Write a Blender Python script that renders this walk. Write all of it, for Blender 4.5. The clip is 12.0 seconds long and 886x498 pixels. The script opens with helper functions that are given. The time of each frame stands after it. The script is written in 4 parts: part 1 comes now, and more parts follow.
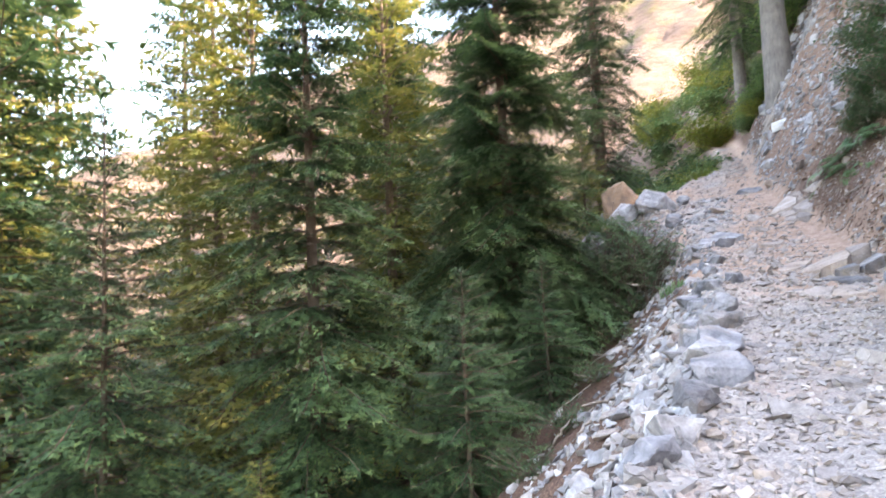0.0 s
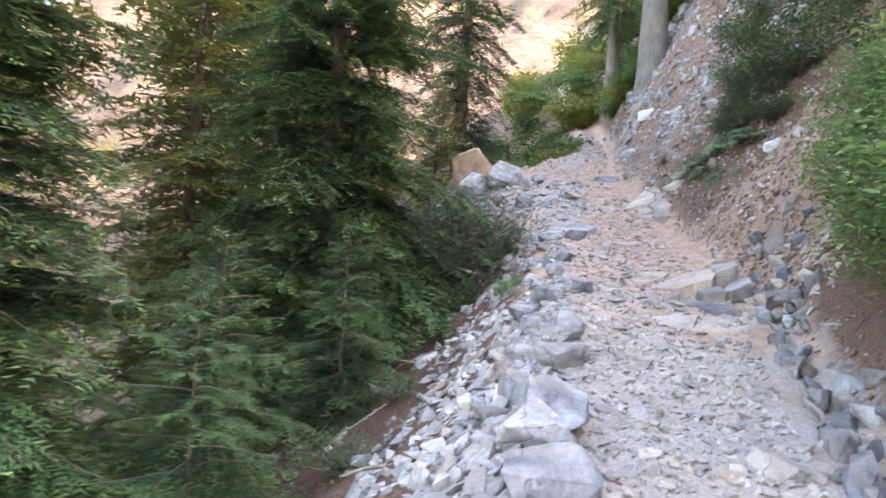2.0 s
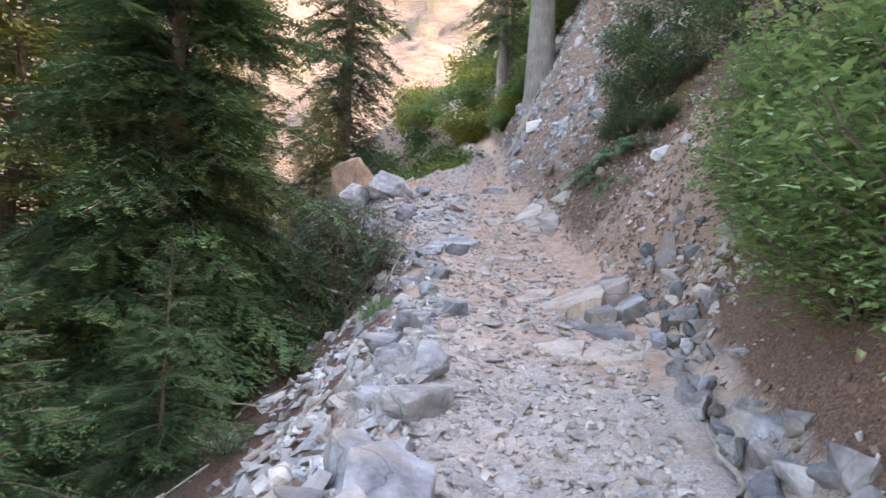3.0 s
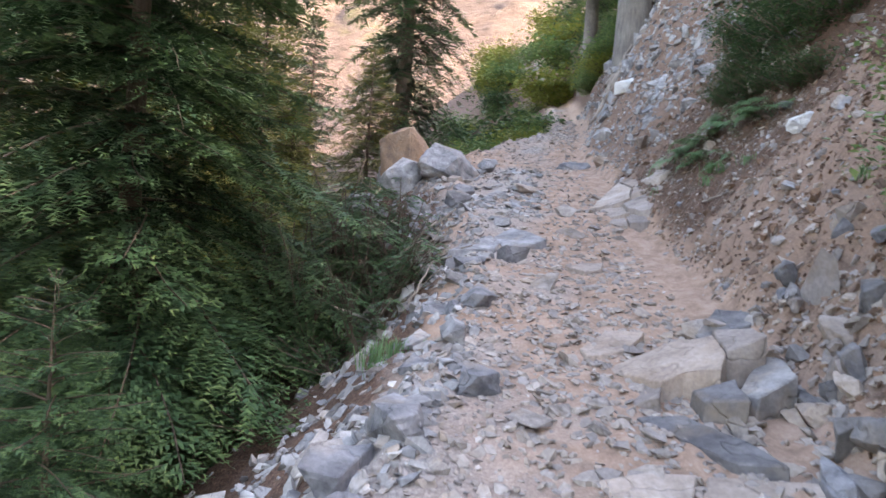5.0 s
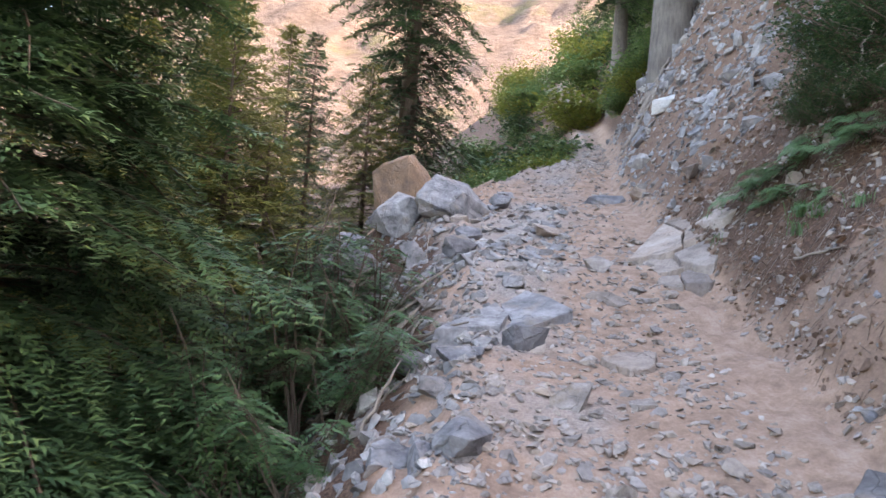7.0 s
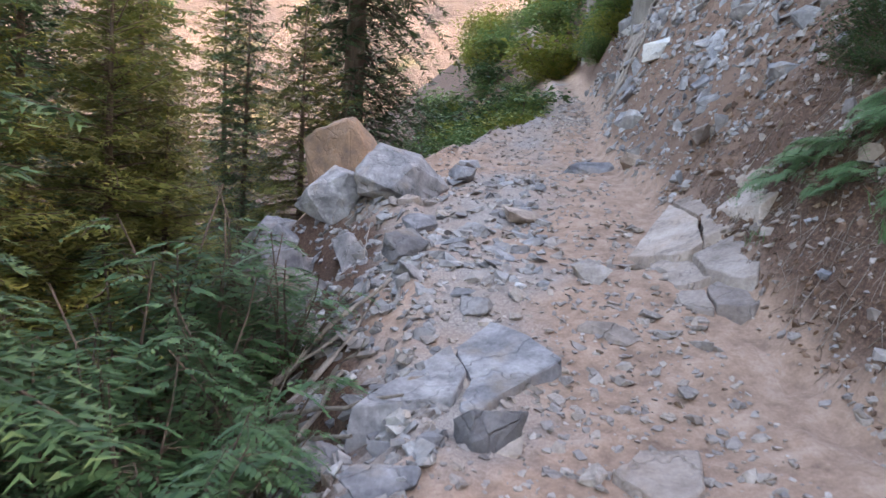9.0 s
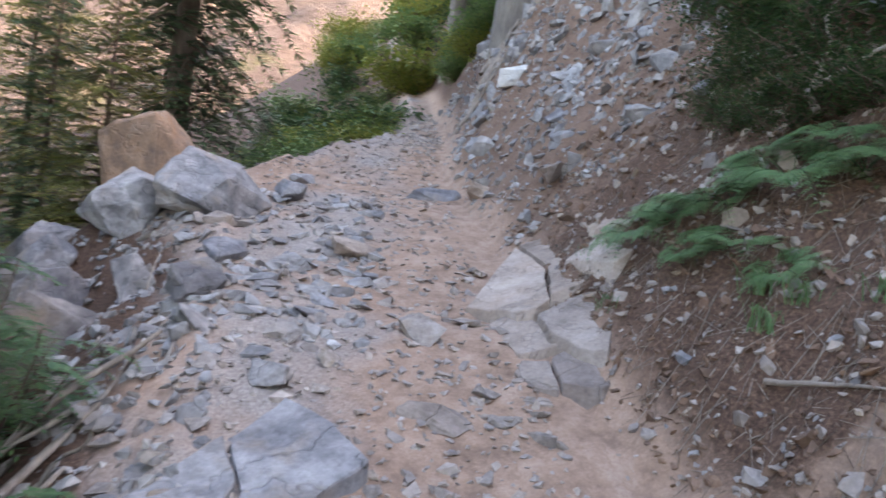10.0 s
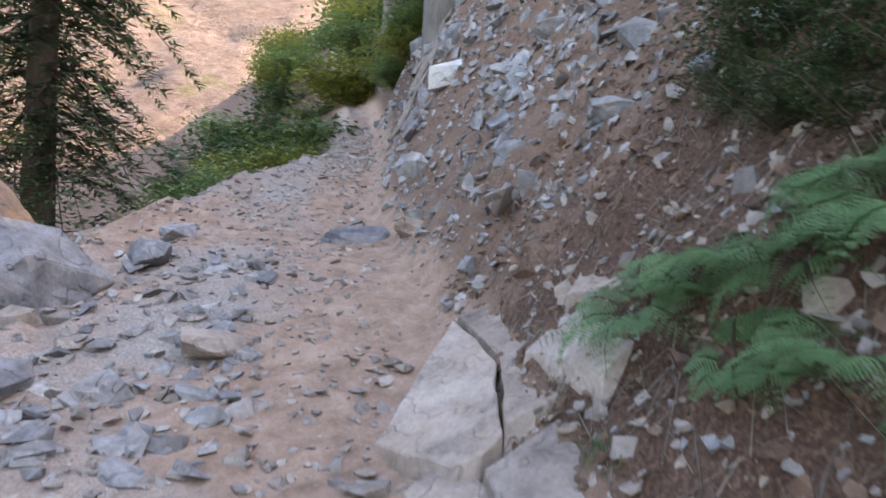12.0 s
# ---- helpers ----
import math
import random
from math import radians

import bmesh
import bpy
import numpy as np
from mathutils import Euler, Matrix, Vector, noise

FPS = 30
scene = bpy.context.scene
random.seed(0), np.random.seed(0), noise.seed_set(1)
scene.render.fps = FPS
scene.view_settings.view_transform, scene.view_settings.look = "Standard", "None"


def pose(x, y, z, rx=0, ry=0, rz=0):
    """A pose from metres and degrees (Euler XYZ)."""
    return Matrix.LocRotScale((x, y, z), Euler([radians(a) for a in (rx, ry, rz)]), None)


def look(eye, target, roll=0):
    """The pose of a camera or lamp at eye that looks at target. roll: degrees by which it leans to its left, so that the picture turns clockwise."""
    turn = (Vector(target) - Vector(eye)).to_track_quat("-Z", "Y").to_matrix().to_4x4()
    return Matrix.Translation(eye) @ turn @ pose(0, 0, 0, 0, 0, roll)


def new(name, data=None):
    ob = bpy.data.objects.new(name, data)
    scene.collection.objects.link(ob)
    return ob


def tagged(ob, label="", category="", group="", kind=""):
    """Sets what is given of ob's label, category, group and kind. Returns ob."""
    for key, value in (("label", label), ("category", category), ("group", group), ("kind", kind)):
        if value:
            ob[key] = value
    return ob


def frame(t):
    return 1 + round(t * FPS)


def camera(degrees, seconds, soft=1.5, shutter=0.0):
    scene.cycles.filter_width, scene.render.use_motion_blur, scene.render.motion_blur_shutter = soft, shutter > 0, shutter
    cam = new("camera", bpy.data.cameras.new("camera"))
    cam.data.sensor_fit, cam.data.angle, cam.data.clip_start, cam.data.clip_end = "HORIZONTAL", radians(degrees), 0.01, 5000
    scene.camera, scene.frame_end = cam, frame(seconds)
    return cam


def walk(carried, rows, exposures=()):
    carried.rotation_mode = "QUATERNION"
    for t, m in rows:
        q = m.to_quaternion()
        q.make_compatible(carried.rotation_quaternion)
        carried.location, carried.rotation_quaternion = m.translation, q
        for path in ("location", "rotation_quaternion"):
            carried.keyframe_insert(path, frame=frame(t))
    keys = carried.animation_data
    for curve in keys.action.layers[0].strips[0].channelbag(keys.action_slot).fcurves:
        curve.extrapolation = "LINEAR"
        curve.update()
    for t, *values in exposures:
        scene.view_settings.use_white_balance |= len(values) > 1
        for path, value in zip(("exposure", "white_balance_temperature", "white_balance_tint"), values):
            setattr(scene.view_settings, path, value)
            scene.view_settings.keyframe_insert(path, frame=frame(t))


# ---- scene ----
cam = camera(65.6, 12.0, 1.6, 0.25)
METRES, EYE, TILT, LEAN, TURN = 12.6, 1.5, 5.0, 3.0, 0.0
ROWS = [
    (0.0, 0.0, 0.0, 0.0, 0.0, 0.0, -0.0),
    (0.5, 0.0114, 0.0317, 0.003, 0.79, -5.36, -4.25),
    (1.0, 0.035, 0.0772, 0.0051, -6.93, -2.2, -5.88),
    (1.5, 0.0491, 0.1202, 0.0091, -9.8, -2.96, -2.87),
    (2.0, 0.0595, 0.1657, 0.0146, -11.77, -3.2, -8.14),
    (2.5, 0.0834, 0.2028, 0.0146, -20.58, -0.47, -8.18),
    (4.5, 0.176, 0.3565, 0.0337, -17.0, -3.15, -5.1),
    (5.0, 0.1915, 0.3927, 0.047, -12.86, -4.64, -8.19),
    (5.5, 0.2054, 0.4257, 0.0502, -13.17, -4.42, -12.89),
    (6.0, 0.222, 0.4568, 0.0459, -13.13, -8.97, -9.41),
    (6.5, 0.2372, 0.5022, 0.0622, -16.08, -4.27, -4.26),
    (7.0, 0.2485, 0.5447, 0.0684, -10.67, -2.88, -7.8),
    (9.0, 0.2933, 0.6855, 0.0938, -13.03, -6.61, -6.6),
    (9.5, 0.3072, 0.7219, 0.1036, -11.28, -5.29, -5.34),
    (10.0, 0.3286, 0.7502, 0.1066, -25.24, -3.88, -11.63),
    (10.5, 0.3421, 0.7751, 0.1056, -31.55, -2.57, -9.12),
    (11.0, 0.3724, 0.807, 0.1192, -28.0, 0.11, -4.8),
    (11.5, 0.3954, 0.8312, 0.1151, -31.63, -2.87, -5.92),
    (12.0, 0.4144, 0.8672, 0.134, -27.94, -3.02, -6.39),
]
walk(cam, [(t, pose(0, 0, EYE, TILT, LEAN, TURN) @ pose(METRES * x, METRES * y, METRES * z, 90 + pitch, roll, yaw)) for t, x, y, z, yaw, pitch, roll in ROWS], [(0.0, 4.2, 8100.0, 16.0), (0.5, 4.5, 8100.0, 16.0), (1.5, 4.35, 8050.0, 16.0), (2.5, 4.05, 8000.0, 17.0), (6.0, 3.75, 7900.0, 17.0), (12.0, 3.55, 7800.0, 17.0)])

# ---- the lie of the land: s runs up the trail, d to its uphill side ----
TX, TY = 0.436, 0.900
NX, NY = 0.900, -0.436


def lerp_table(v, table):
    if v <= table[0][0]:
        return table[0][1]
    for (a, p), (b, q) in zip(table, table[1:]):
        if v <= b:
            k = (v - a) / (b - a)
            k = k * k * (3 - 2 * k) * 0.5 + k * 0.5
            return p + (q - p) * k
    return table[-1][1]


BEND = ((-40, 0.0), (1, 0.0), (6, 0.2), (9.3, 0.22), (12.2, -0.12), (14.7, -0.5), (17.5, -0.7), (21, -0.6), (26, -1.0), (40, -3.0))
RISE = ((-60, -9.0), (-10, -2.0), (0, 0.0), (6.2, 1.05), (9.3, 1.65), (12.2, 2.25), (14.7, 2.95), (17.5, 3.75), (21, 4.95), (25, 6.0), (30, 7.4), (38, 11.2), (47, 15.5), (60, 17.5), (90, 18.0))
LEFT = ((-10, 0.8), (2, 0.75), (7, 0.85), (9, 1.0), (12, 0.95), (14, 1.2), (15.5, 1.4), (16.5, 2.2), (18.3, 2.0), (19.5, 1.3), (20.5, 0.8), (22, 0.35), (26, 0.25))
RIGHT = ((-10, 0.75), (5, 0.75), (8, 0.9), (11, 1.0), (13, 0.95), (16, 0.9), (18, 0.65), (19.2, 0.3), (24, 0.22))

STEEP = ((7, 0.95), (12, 1.25), (16, 1.3), (19, 1.5), (21, 2.1), (25, 2.1), (30, 1.4), (36, 0.9))


def to_sd(x, y):
    s = x * TX + y * TY
    return s, x * NX + y * NY - lerp_table(s, BEND)


def to_xy(s, d):
    o = d + lerp_table(s, BEND)
    return s * TX + o * NX, s * TY + o * NY


def side_profile(s, d):
    wl, wr = lerp_table(s, LEFT), lerp_table(s, RIGHT)
    if d > wr:
        b = d - wr
        z = lerp_table(s, STEEP) * min(b, 3.0) + 0.62 * max(0.0, min(b, 25.0) - 3.0) - 0.25 * max(0.0, b - 27.0)
        return z * min(1.0, 0.72 + b * 0.5)
    if d < -wl:
        b = -d - wl
        return -(0.72 * min(b, 9.0) + 0.45 * max(0.0, min(b, 40.0) - 9.0)) * min(1.0, 0.5 + b * 0.5)
    return 0.05 * (abs(d) / max(wl, wr)) ** 2


def height(x, y):
    s, d = to_sd(x, y)
    return lerp_table(s, RISE) + side_profile(s, d)
# ---- end of the land ----


def at(s, d, lift=0.0):
    x, y = to_xy(s, d)
    return Vector((x, y, height(x, y) + lift))


# ---- daylight: shade under an open sky, low sun on the far slopes ----
SUN_AZ, SUN_EL = 105.0, 25.0
world = bpy.data.worlds.new("sky")
scene.world = world
world.use_nodes = True
wn = world.node_tree
sky = wn.nodes.new("ShaderNodeTexSky")
sky.sky_type = "NISHITA"
sky.sun_disc = False
sky.sun_elevation, sky.sun_rotation = radians(SUN_EL), radians(SUN_AZ)
sky.air_density, sky.dust_density = 1.0, 2.5
wn.nodes["Background"].inputs["Strength"].default_value = 0.15
wn.links.new(sky.outputs[0], wn.nodes["Background"].inputs["Color"])
sun = new("sun", bpy.data.lights.new("sun", "SUN"))
sun.data.energy, sun.data.angle, sun.data.color = 2.2, radians(0.6), (1.0, 0.88, 0.74)
az, el = radians(SUN_AZ), radians(SUN_EL)
sun_way = Vector((math.sin(az) * math.cos(el), math.cos(az) * math.cos(el), math.sin(el)))
sun.matrix_world = look(sun_way * 200, (0, 0, 0))


# ---- materials ----
class Mat:
    """A short hand for a node material."""

    def __init__(self, name):
        self.m = bpy.data.materials.new(name)
        self.m.use_nodes = True
        self.t = self.m.node_tree
        self.b = self.t.nodes["Principled BSDF"]
        self.b.inputs["Specular IOR Level"].default_value = 0.3

    def n(self, kind, **values):
        node = self.t.nodes.new(kind)
        for k, v in values.items():
            node.inputs[k.replace("_", " ")].default_value = v
        return node

    def l(self, a, b):
        self.t.links.new(a, b)

    def coords(self):
        return self.n("ShaderNodeTexCoord").outputs["Object"]

    def noise(self, scale, detail=6, rough=0.6, vec=None):
        n = self.n("ShaderNodeTexNoise", Scale=scale, Detail=detail, Roughness=rough)
        if vec is not None:
            self.l(vec, n.inputs["Vector"])
        return n.outputs["Fac"]

    def ramp(self, fac, stops):
        r = self.n("ShaderNodeValToRGB").color_ramp, self.t.nodes[-1]
        ramp, node = r
        while len(ramp.elements) < len(stops):
            ramp.elements.new(0.5)
        for e, (p, c) in zip(ramp.elements, stops):
            e.position, e.color = p, (*c, 1) if len(c) == 3 else (c[0], c[0], c[0], 1)
        self.l(fac, node.inputs[0])
        return node.outputs[0]

    def mix(self, fac, a, b, blend="MIX"):
        node = self.n("ShaderNodeMix")
        node.data_type, node.blend_type = "RGBA", blend
        for v, i in ((fac, 0), (a, 6), (b, 7)):
            if isinstance(v, (int, float)):
                node.inputs[i].default_value = v
            elif isinstance(v, tuple):
                node.inputs[i].default_value = (*v, 1)
            else:
                self.l(v, node.inputs[i])
        return node.outputs[2]

    def bump(self, fac, strength=0.5, dist=0.02):
        n = self.n("ShaderNodeBump", Strength=strength, Distance=dist)
        self.l(fac, n.inputs["Height"])
        self.l(n.outputs[0], self.b.inputs["Normal"])

    def done(self, color, rough=0.9):
        self.l(color, self.b.inputs["Base Color"])
        self.b.inputs["Roughness"].default_value = rough
        return self.m


def ground_material():
    m = Mat("trail_earth")
    v = m.coords()
    big, mid, fine = m.noise(0.9, 5, 0.6, v), m.noise(6, 8, 0.7, v), m.noise(55, 6, 0.75, v)
    dirt = m.ramp(mid, [(0.3, (0.18, 0.107, 0.074)), (0.52, (0.36, 0.228, 0.165)), (0.75, (0.49, 0.35, 0.275))])
    grey = m.ramp(fine, [(0.3, (0.16, 0.145, 0.14)), (0.55, (0.33, 0.30, 0.285)), (0.75, (0.48, 0.45, 0.43))])
    bare = m.n("ShaderNodeAttribute")
    bare.attribute_name = "bare"
    worn = m.n("ShaderNodeMath")
    worn.operation = "SUBTRACT"
    m.l(big, worn.inputs[0])
    m.l(bare.outputs["Fac"], worn.inputs[1])
    trail = m.mix(m.ramp(worn.outputs[0], [(0.3, (0.05,)), (0.55, (0.8,))]), dirt, grey)
    duff = m.ramp(fine, [(0.3, (0.035, 0.02, 0.014)), (0.5, (0.1, 0.054, 0.037)), (0.72, (0.235, 0.14, 0.098))])
    litter = m.n("ShaderNodeAttribute")
    litter.attribute_name = "litter"
    edge = m.n("ShaderNodeMath")
    edge.operation = "MULTIPLY_ADD"
    m.l(mid, edge.inputs[0])
    edge.inputs[1].default_value = 0.8
    m.l(litter.outputs["Fac"], edge.inputs[2])
    col = m.mix(m.ramp(edge.outputs[0], [(0.62, (0,)), (0.95, (1,))]), trail, duff)
    col = m.mix(0.5, col, m.ramp(fine, [(0.25, (0.35,)), (0.7, (1.0,))]), "MULTIPLY")
    both = m.mix(0.3, mid, fine)
    m.bump(both, 0.7, 0.03)
    return m.done(col, 0.95)


def far_material():
    m = Mat("sunlit_scree")
    v = m.coords()
    mp = m.n("ShaderNodeMapping")
    mp.inputs["Rotation"].default_value = (0, radians(-32), 0)
    mp.inputs["Scale"].default_value = (0.7, 0.7, 1.5)
    m.l(v, mp.inputs["Vector"])
    bands, lumps = m.noise(0.8, 12, 0.75, mp.outputs[0]), m.noise(0.6, 12, 0.78, v)
    rock = m.ramp(bands, [(0.32, (0.03, 0.021, 0.018)), (0.46, (0.10, 0.069, 0.057)), (0.7, (0.165, 0.125, 0.108))])
    green = m.ramp(lumps, [(0.3, (0.05, 0.055, 0.015)), (0.7, (0.13, 0.12, 0.04))])
    col = m.mix(m.ramp(m.noise(0.08, 6, 0.65, v), [(0.56, (0,)), (0.66, (0.75,))]), rock, green)
    m.bump(m.mix(0.5, bands, lumps), 1.0, 1.2)
    return m.done(col, 0.95)


def rock_material(name, dark, midc, pale, tint=(0.30, 0.22, 0.15), island=False):
    m = Mat(name)
    v = m.coords()
    if island:
        rnd = m.n("ShaderNodeNewGeometry").outputs["Random Per Island"]
    else:
        rnd = m.n("ShaderNodeObjectInfo").outputs["Random"]
    shift = m.n("ShaderNodeVectorMath")
    shift.operation = "ADD"
    m.l(v, shift.inputs[0])
    m.l(rnd, shift.inputs[1])
    v = shift.outputs[0]
    big, fine = m.noise(4, 8, 0.65, v), m.noise(38, 7, 0.7, v)
    col = m.ramp(big, [(0.28, dark), (0.5, midc), (0.74, pale)])
    col = m.mix(m.ramp(m.noise(2.3, 4, 0.6, v), [(0.52, (0,)), (0.70, (0.65,))]), col, tint)
    col = m.mix(0.55, col, m.ramp(fine, [(0.3, (0.45,)), (0.62, (1.0,))]), "MULTIPLY")
    col = m.mix(1.0, col, m.ramp(rnd, [(0.0, (0.72, 0.71, 0.73)), (0.5, (0.95, 0.93, 0.92)), (0.8, (1.05, 0.97, 0.90)), (1.0, (1.3, 1.28, 1.26))]), "MULTIPLY")
    line = m.ramp(m.noise(3.1, 3, 0.5, v), [(0.485, (1.0,)), (0.5, (0.2,)), (0.515, (1.0,))])
    col = m.mix(0.2, col, line, "MULTIPLY")
    m.bump(m.mix(0.4, m.mix(0.5, big, fine), line), 0.7, 0.035)
    return m.done(col, 0.82)


def leaf_material(name, stops, translucent=0.3, rough=0.55, tips=False):
    m = Mat(name)
    rnd = m.n("ShaderNodeNewGeometry").outputs["Random Per Island"]
    patch = m.noise(1.3, 3, 0.6, m.coords())
    fac = m.n("ShaderNodeMath")
    fac.operation = "MULTIPLY_ADD"
    m.l(rnd, fac.inputs[0])
    fac.inputs[1].default_value = 0.55
    half = m.n("ShaderNodeMath")
    half.operation = "MULTIPLY"
    half.inputs[1].default_value = 0.5
    m.l(patch, half.inputs[0])
    m.l(half.outputs[0], fac.inputs[2])
    tone = fac.outputs[0]
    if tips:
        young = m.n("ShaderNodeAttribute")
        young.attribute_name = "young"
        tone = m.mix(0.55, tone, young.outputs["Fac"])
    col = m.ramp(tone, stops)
    m.done(col, rough)
    tr = m.n("ShaderNodeBsdfTranslucent")
    m.l(col, tr.inputs["Color"])
    mx = m.n("ShaderNodeMixShader", Fac=translucent)
    m.l(m.b.outputs[0], mx.inputs[1])
    m.l(tr.outputs[0], mx.inputs[2])
    m.l(mx.outputs[0], m.t.nodes["Material Output"].inputs["Surface"])
    return m.m


def bark_material(name, dark, pale):
    m = Mat(name)
    v = m.coords()
    mp = m.n("ShaderNodeMapping")
    mp.inputs["Scale"].default_value = (1, 1, 0.18)
    m.l(v, mp.inputs["Vector"])
    furrow, blot = m.noise(22, 8, 0.7, mp.outputs[0]), m.noise(3, 4, 0.6, v)
    col = m.mix(0.5, m.ramp(furrow, [(0.32, dark), (0.65, pale)]), m.ramp(blot, [(0.3, dark), (0.7, pale)]))
    m.bump(furrow, 0.9, 0.03)
    return m.done(col, 0.9)


EARTH, SCREE = ground_material(), far_material()
SLATE = rock_material("grey_slate", (0.085, 0.085, 0.096), (0.245, 0.238, 0.25), (0.45, 0.44, 0.45))
DARK_SLATE = rock_material("blue_slate", (0.075, 0.068, 0.07), (0.175, 0.163, 0.165), (0.32, 0.30, 0.30))
TAN_SLATE = rock_material("dusty_slate", (0.17, 0.135, 0.118), (0.315, 0.258, 0.228), (0.44, 0.375, 0.342), (0.33, 0.25, 0.205))
WHITE_ROCK = rock_material("white_quartz", (0.5, 0.5, 0.5), (0.68, 0.67, 0.66), (0.8, 0.8, 0.79), (0.6, 0.56, 0.5))
ORANGE_ROCK = rock_material("rusty_rock", (0.18, 0.14, 0.12), (0.42, 0.27, 0.18), (0.48, 0.36, 0.28), (0.50, 0.25, 0.11))
GRAVEL = rock_material("loose_slate", (0.18, 0.15, 0.138), (0.32, 0.275, 0.252), (0.47, 0.42, 0.395), island=True)
RUBBLE = rock_material("broken_slate", (0.11, 0.105, 0.108), (0.265, 0.255, 0.258), (0.52, 0.51, 0.51), (0.30, 0.24, 0.205), island=True)
CLOD = rock_material("soil_clods", (0.08, 0.048, 0.035), (0.165, 0.103, 0.075), (0.26, 0.175, 0.135), (0.22, 0.13, 0.08), island=True)
# Pale end is new growth; the darkest stop paints in shade inside the crown.
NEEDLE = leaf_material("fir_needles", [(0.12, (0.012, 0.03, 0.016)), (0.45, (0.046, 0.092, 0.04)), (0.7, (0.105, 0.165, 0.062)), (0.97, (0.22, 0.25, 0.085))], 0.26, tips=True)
# Gold tones stand for low sun on the needles, put into their colour.
NEEDLE_GOLD = leaf_material("gold_sunlit_needles", [(0.1, (0.07, 0.09, 0.025)), (0.5, (0.16, 0.17, 0.045)), (0.8, (0.27, 0.22, 0.06)), (0.97, (0.34, 0.2, 0.08))], 0.4, tips=True)
BUSH = leaf_material("bush_leaves", [(0.1, (0.055, 0.10, 0.038)), (0.45, (0.112, 0.185, 0.064)), (0.8, (0.19, 0.25, 0.085)), (0.97, (0.30, 0.24, 0.07))], 0.35)
DARK_BUSH = leaf_material("dark_leaves", [(0.1, (0.02, 0.045, 0.02)), (0.5, (0.045, 0.09, 0.035)), (0.95, (0.10, 0.14, 0.05))], 0.3)
# Yellow leaf tones; on the patch below the crest they imitate sunlight.
YELLOW_BUSH = leaf_material("yellow_sunlit_leaves", [(0.1, (0.10, 0.14, 0.03)), (0.5, (0.20, 0.23, 0.05)), (0.95, (0.36, 0.28, 0.07))], 0.35)
SAPLING_GREEN = leaf_material("sapling_leaves", [(0.1, (0.03, 0.07, 0.03)), (0.5, (0.06, 0.125, 0.05)), (0.95, (0.12, 0.19, 0.075))], 0.3)
FERN = leaf_material("fern_fronds", [(0.1, (0.06, 0.12, 0.05)), (0.5, (0.10, 0.19, 0.08)), (0.95, (0.17, 0.25, 0.105))], 0.35)
BARK, GREY_BARK = bark_material("brown_bark", (0.05, 0.035, 0.028), (0.17, 0.12, 0.09)), bark_material("grey_bark", (0.07, 0.058, 0.05), (0.21, 0.18, 0.16))
DEADWOOD = bark_material("dead_wood", (0.13, 0.10, 0.08), (0.36, 0.30, 0.26))


# ---- mesh helpers ----
def mesh_of(name, verts, faces, material, smooth=False):
    me = bpy.data.meshes.new(name)
    verts, faces = np.asarray(verts, dtype=np.float32), np.asarray(faces, dtype=np.int32)
    n, k = faces.shape
    me.vertices.add(len(verts))
    me.vertices.foreach_set("co", verts.ravel())
    me.loops.add(n * k)
    me.loops.foreach_set("vertex_index", faces.ravel())
    me.polygons.add(n)
    me.polygons.foreach_set("loop_start", np.arange(0, n * k, k, dtype=np.int32))
    me.polygons.foreach_set("use_smooth", np.full(n, smooth))
    me.update(calc_edges=True)
    me.materials.append(material)
    return me


def part(name, me, parent, label=""):
    ob = new(name, me)
    ob.parent = parent
    return tagged(ob, label)


def tube(points, radii, sides=6):
    """Verts and quads of a tapered tube along points."""
    pts = [Vector(p) for p in points]
    vs, fs = [], []
    for i, p in enumerate(pts):
        way = (pts[min(i + 1, len(pts) - 1)] - pts[max(i - 1, 0)]).normalized()
        a = way.orthogonal().normalized()
        b = way.cross(a)
        for j in range(sides):
            g = 2 * math.pi * j / sides
            vs.append(p + (a * math.cos(g) + b * math.sin(g)) * radii[i])
        if i:
            o = (i - 1) * sides
            for j in range(sides):
                k = (j + 1) % sides
                fs.append((o + j, o + k, o + sides + k, o + sides + j))
    return [tuple(v) for v in vs], fs


def join(pieces):
    vs, fs = [], []
    for v, f in pieces:
        o = len(vs)
        vs.extend(v)
        fs.extend(tuple(i + o for i in q) for q in f)
    return vs, fs


# ---- the ground ----
def spaced(stops):
    out = []
    for a, b, step in stops:
        out.extend(np.arange(a, b, step).tolist())
    return out + [stops[-1][1]]


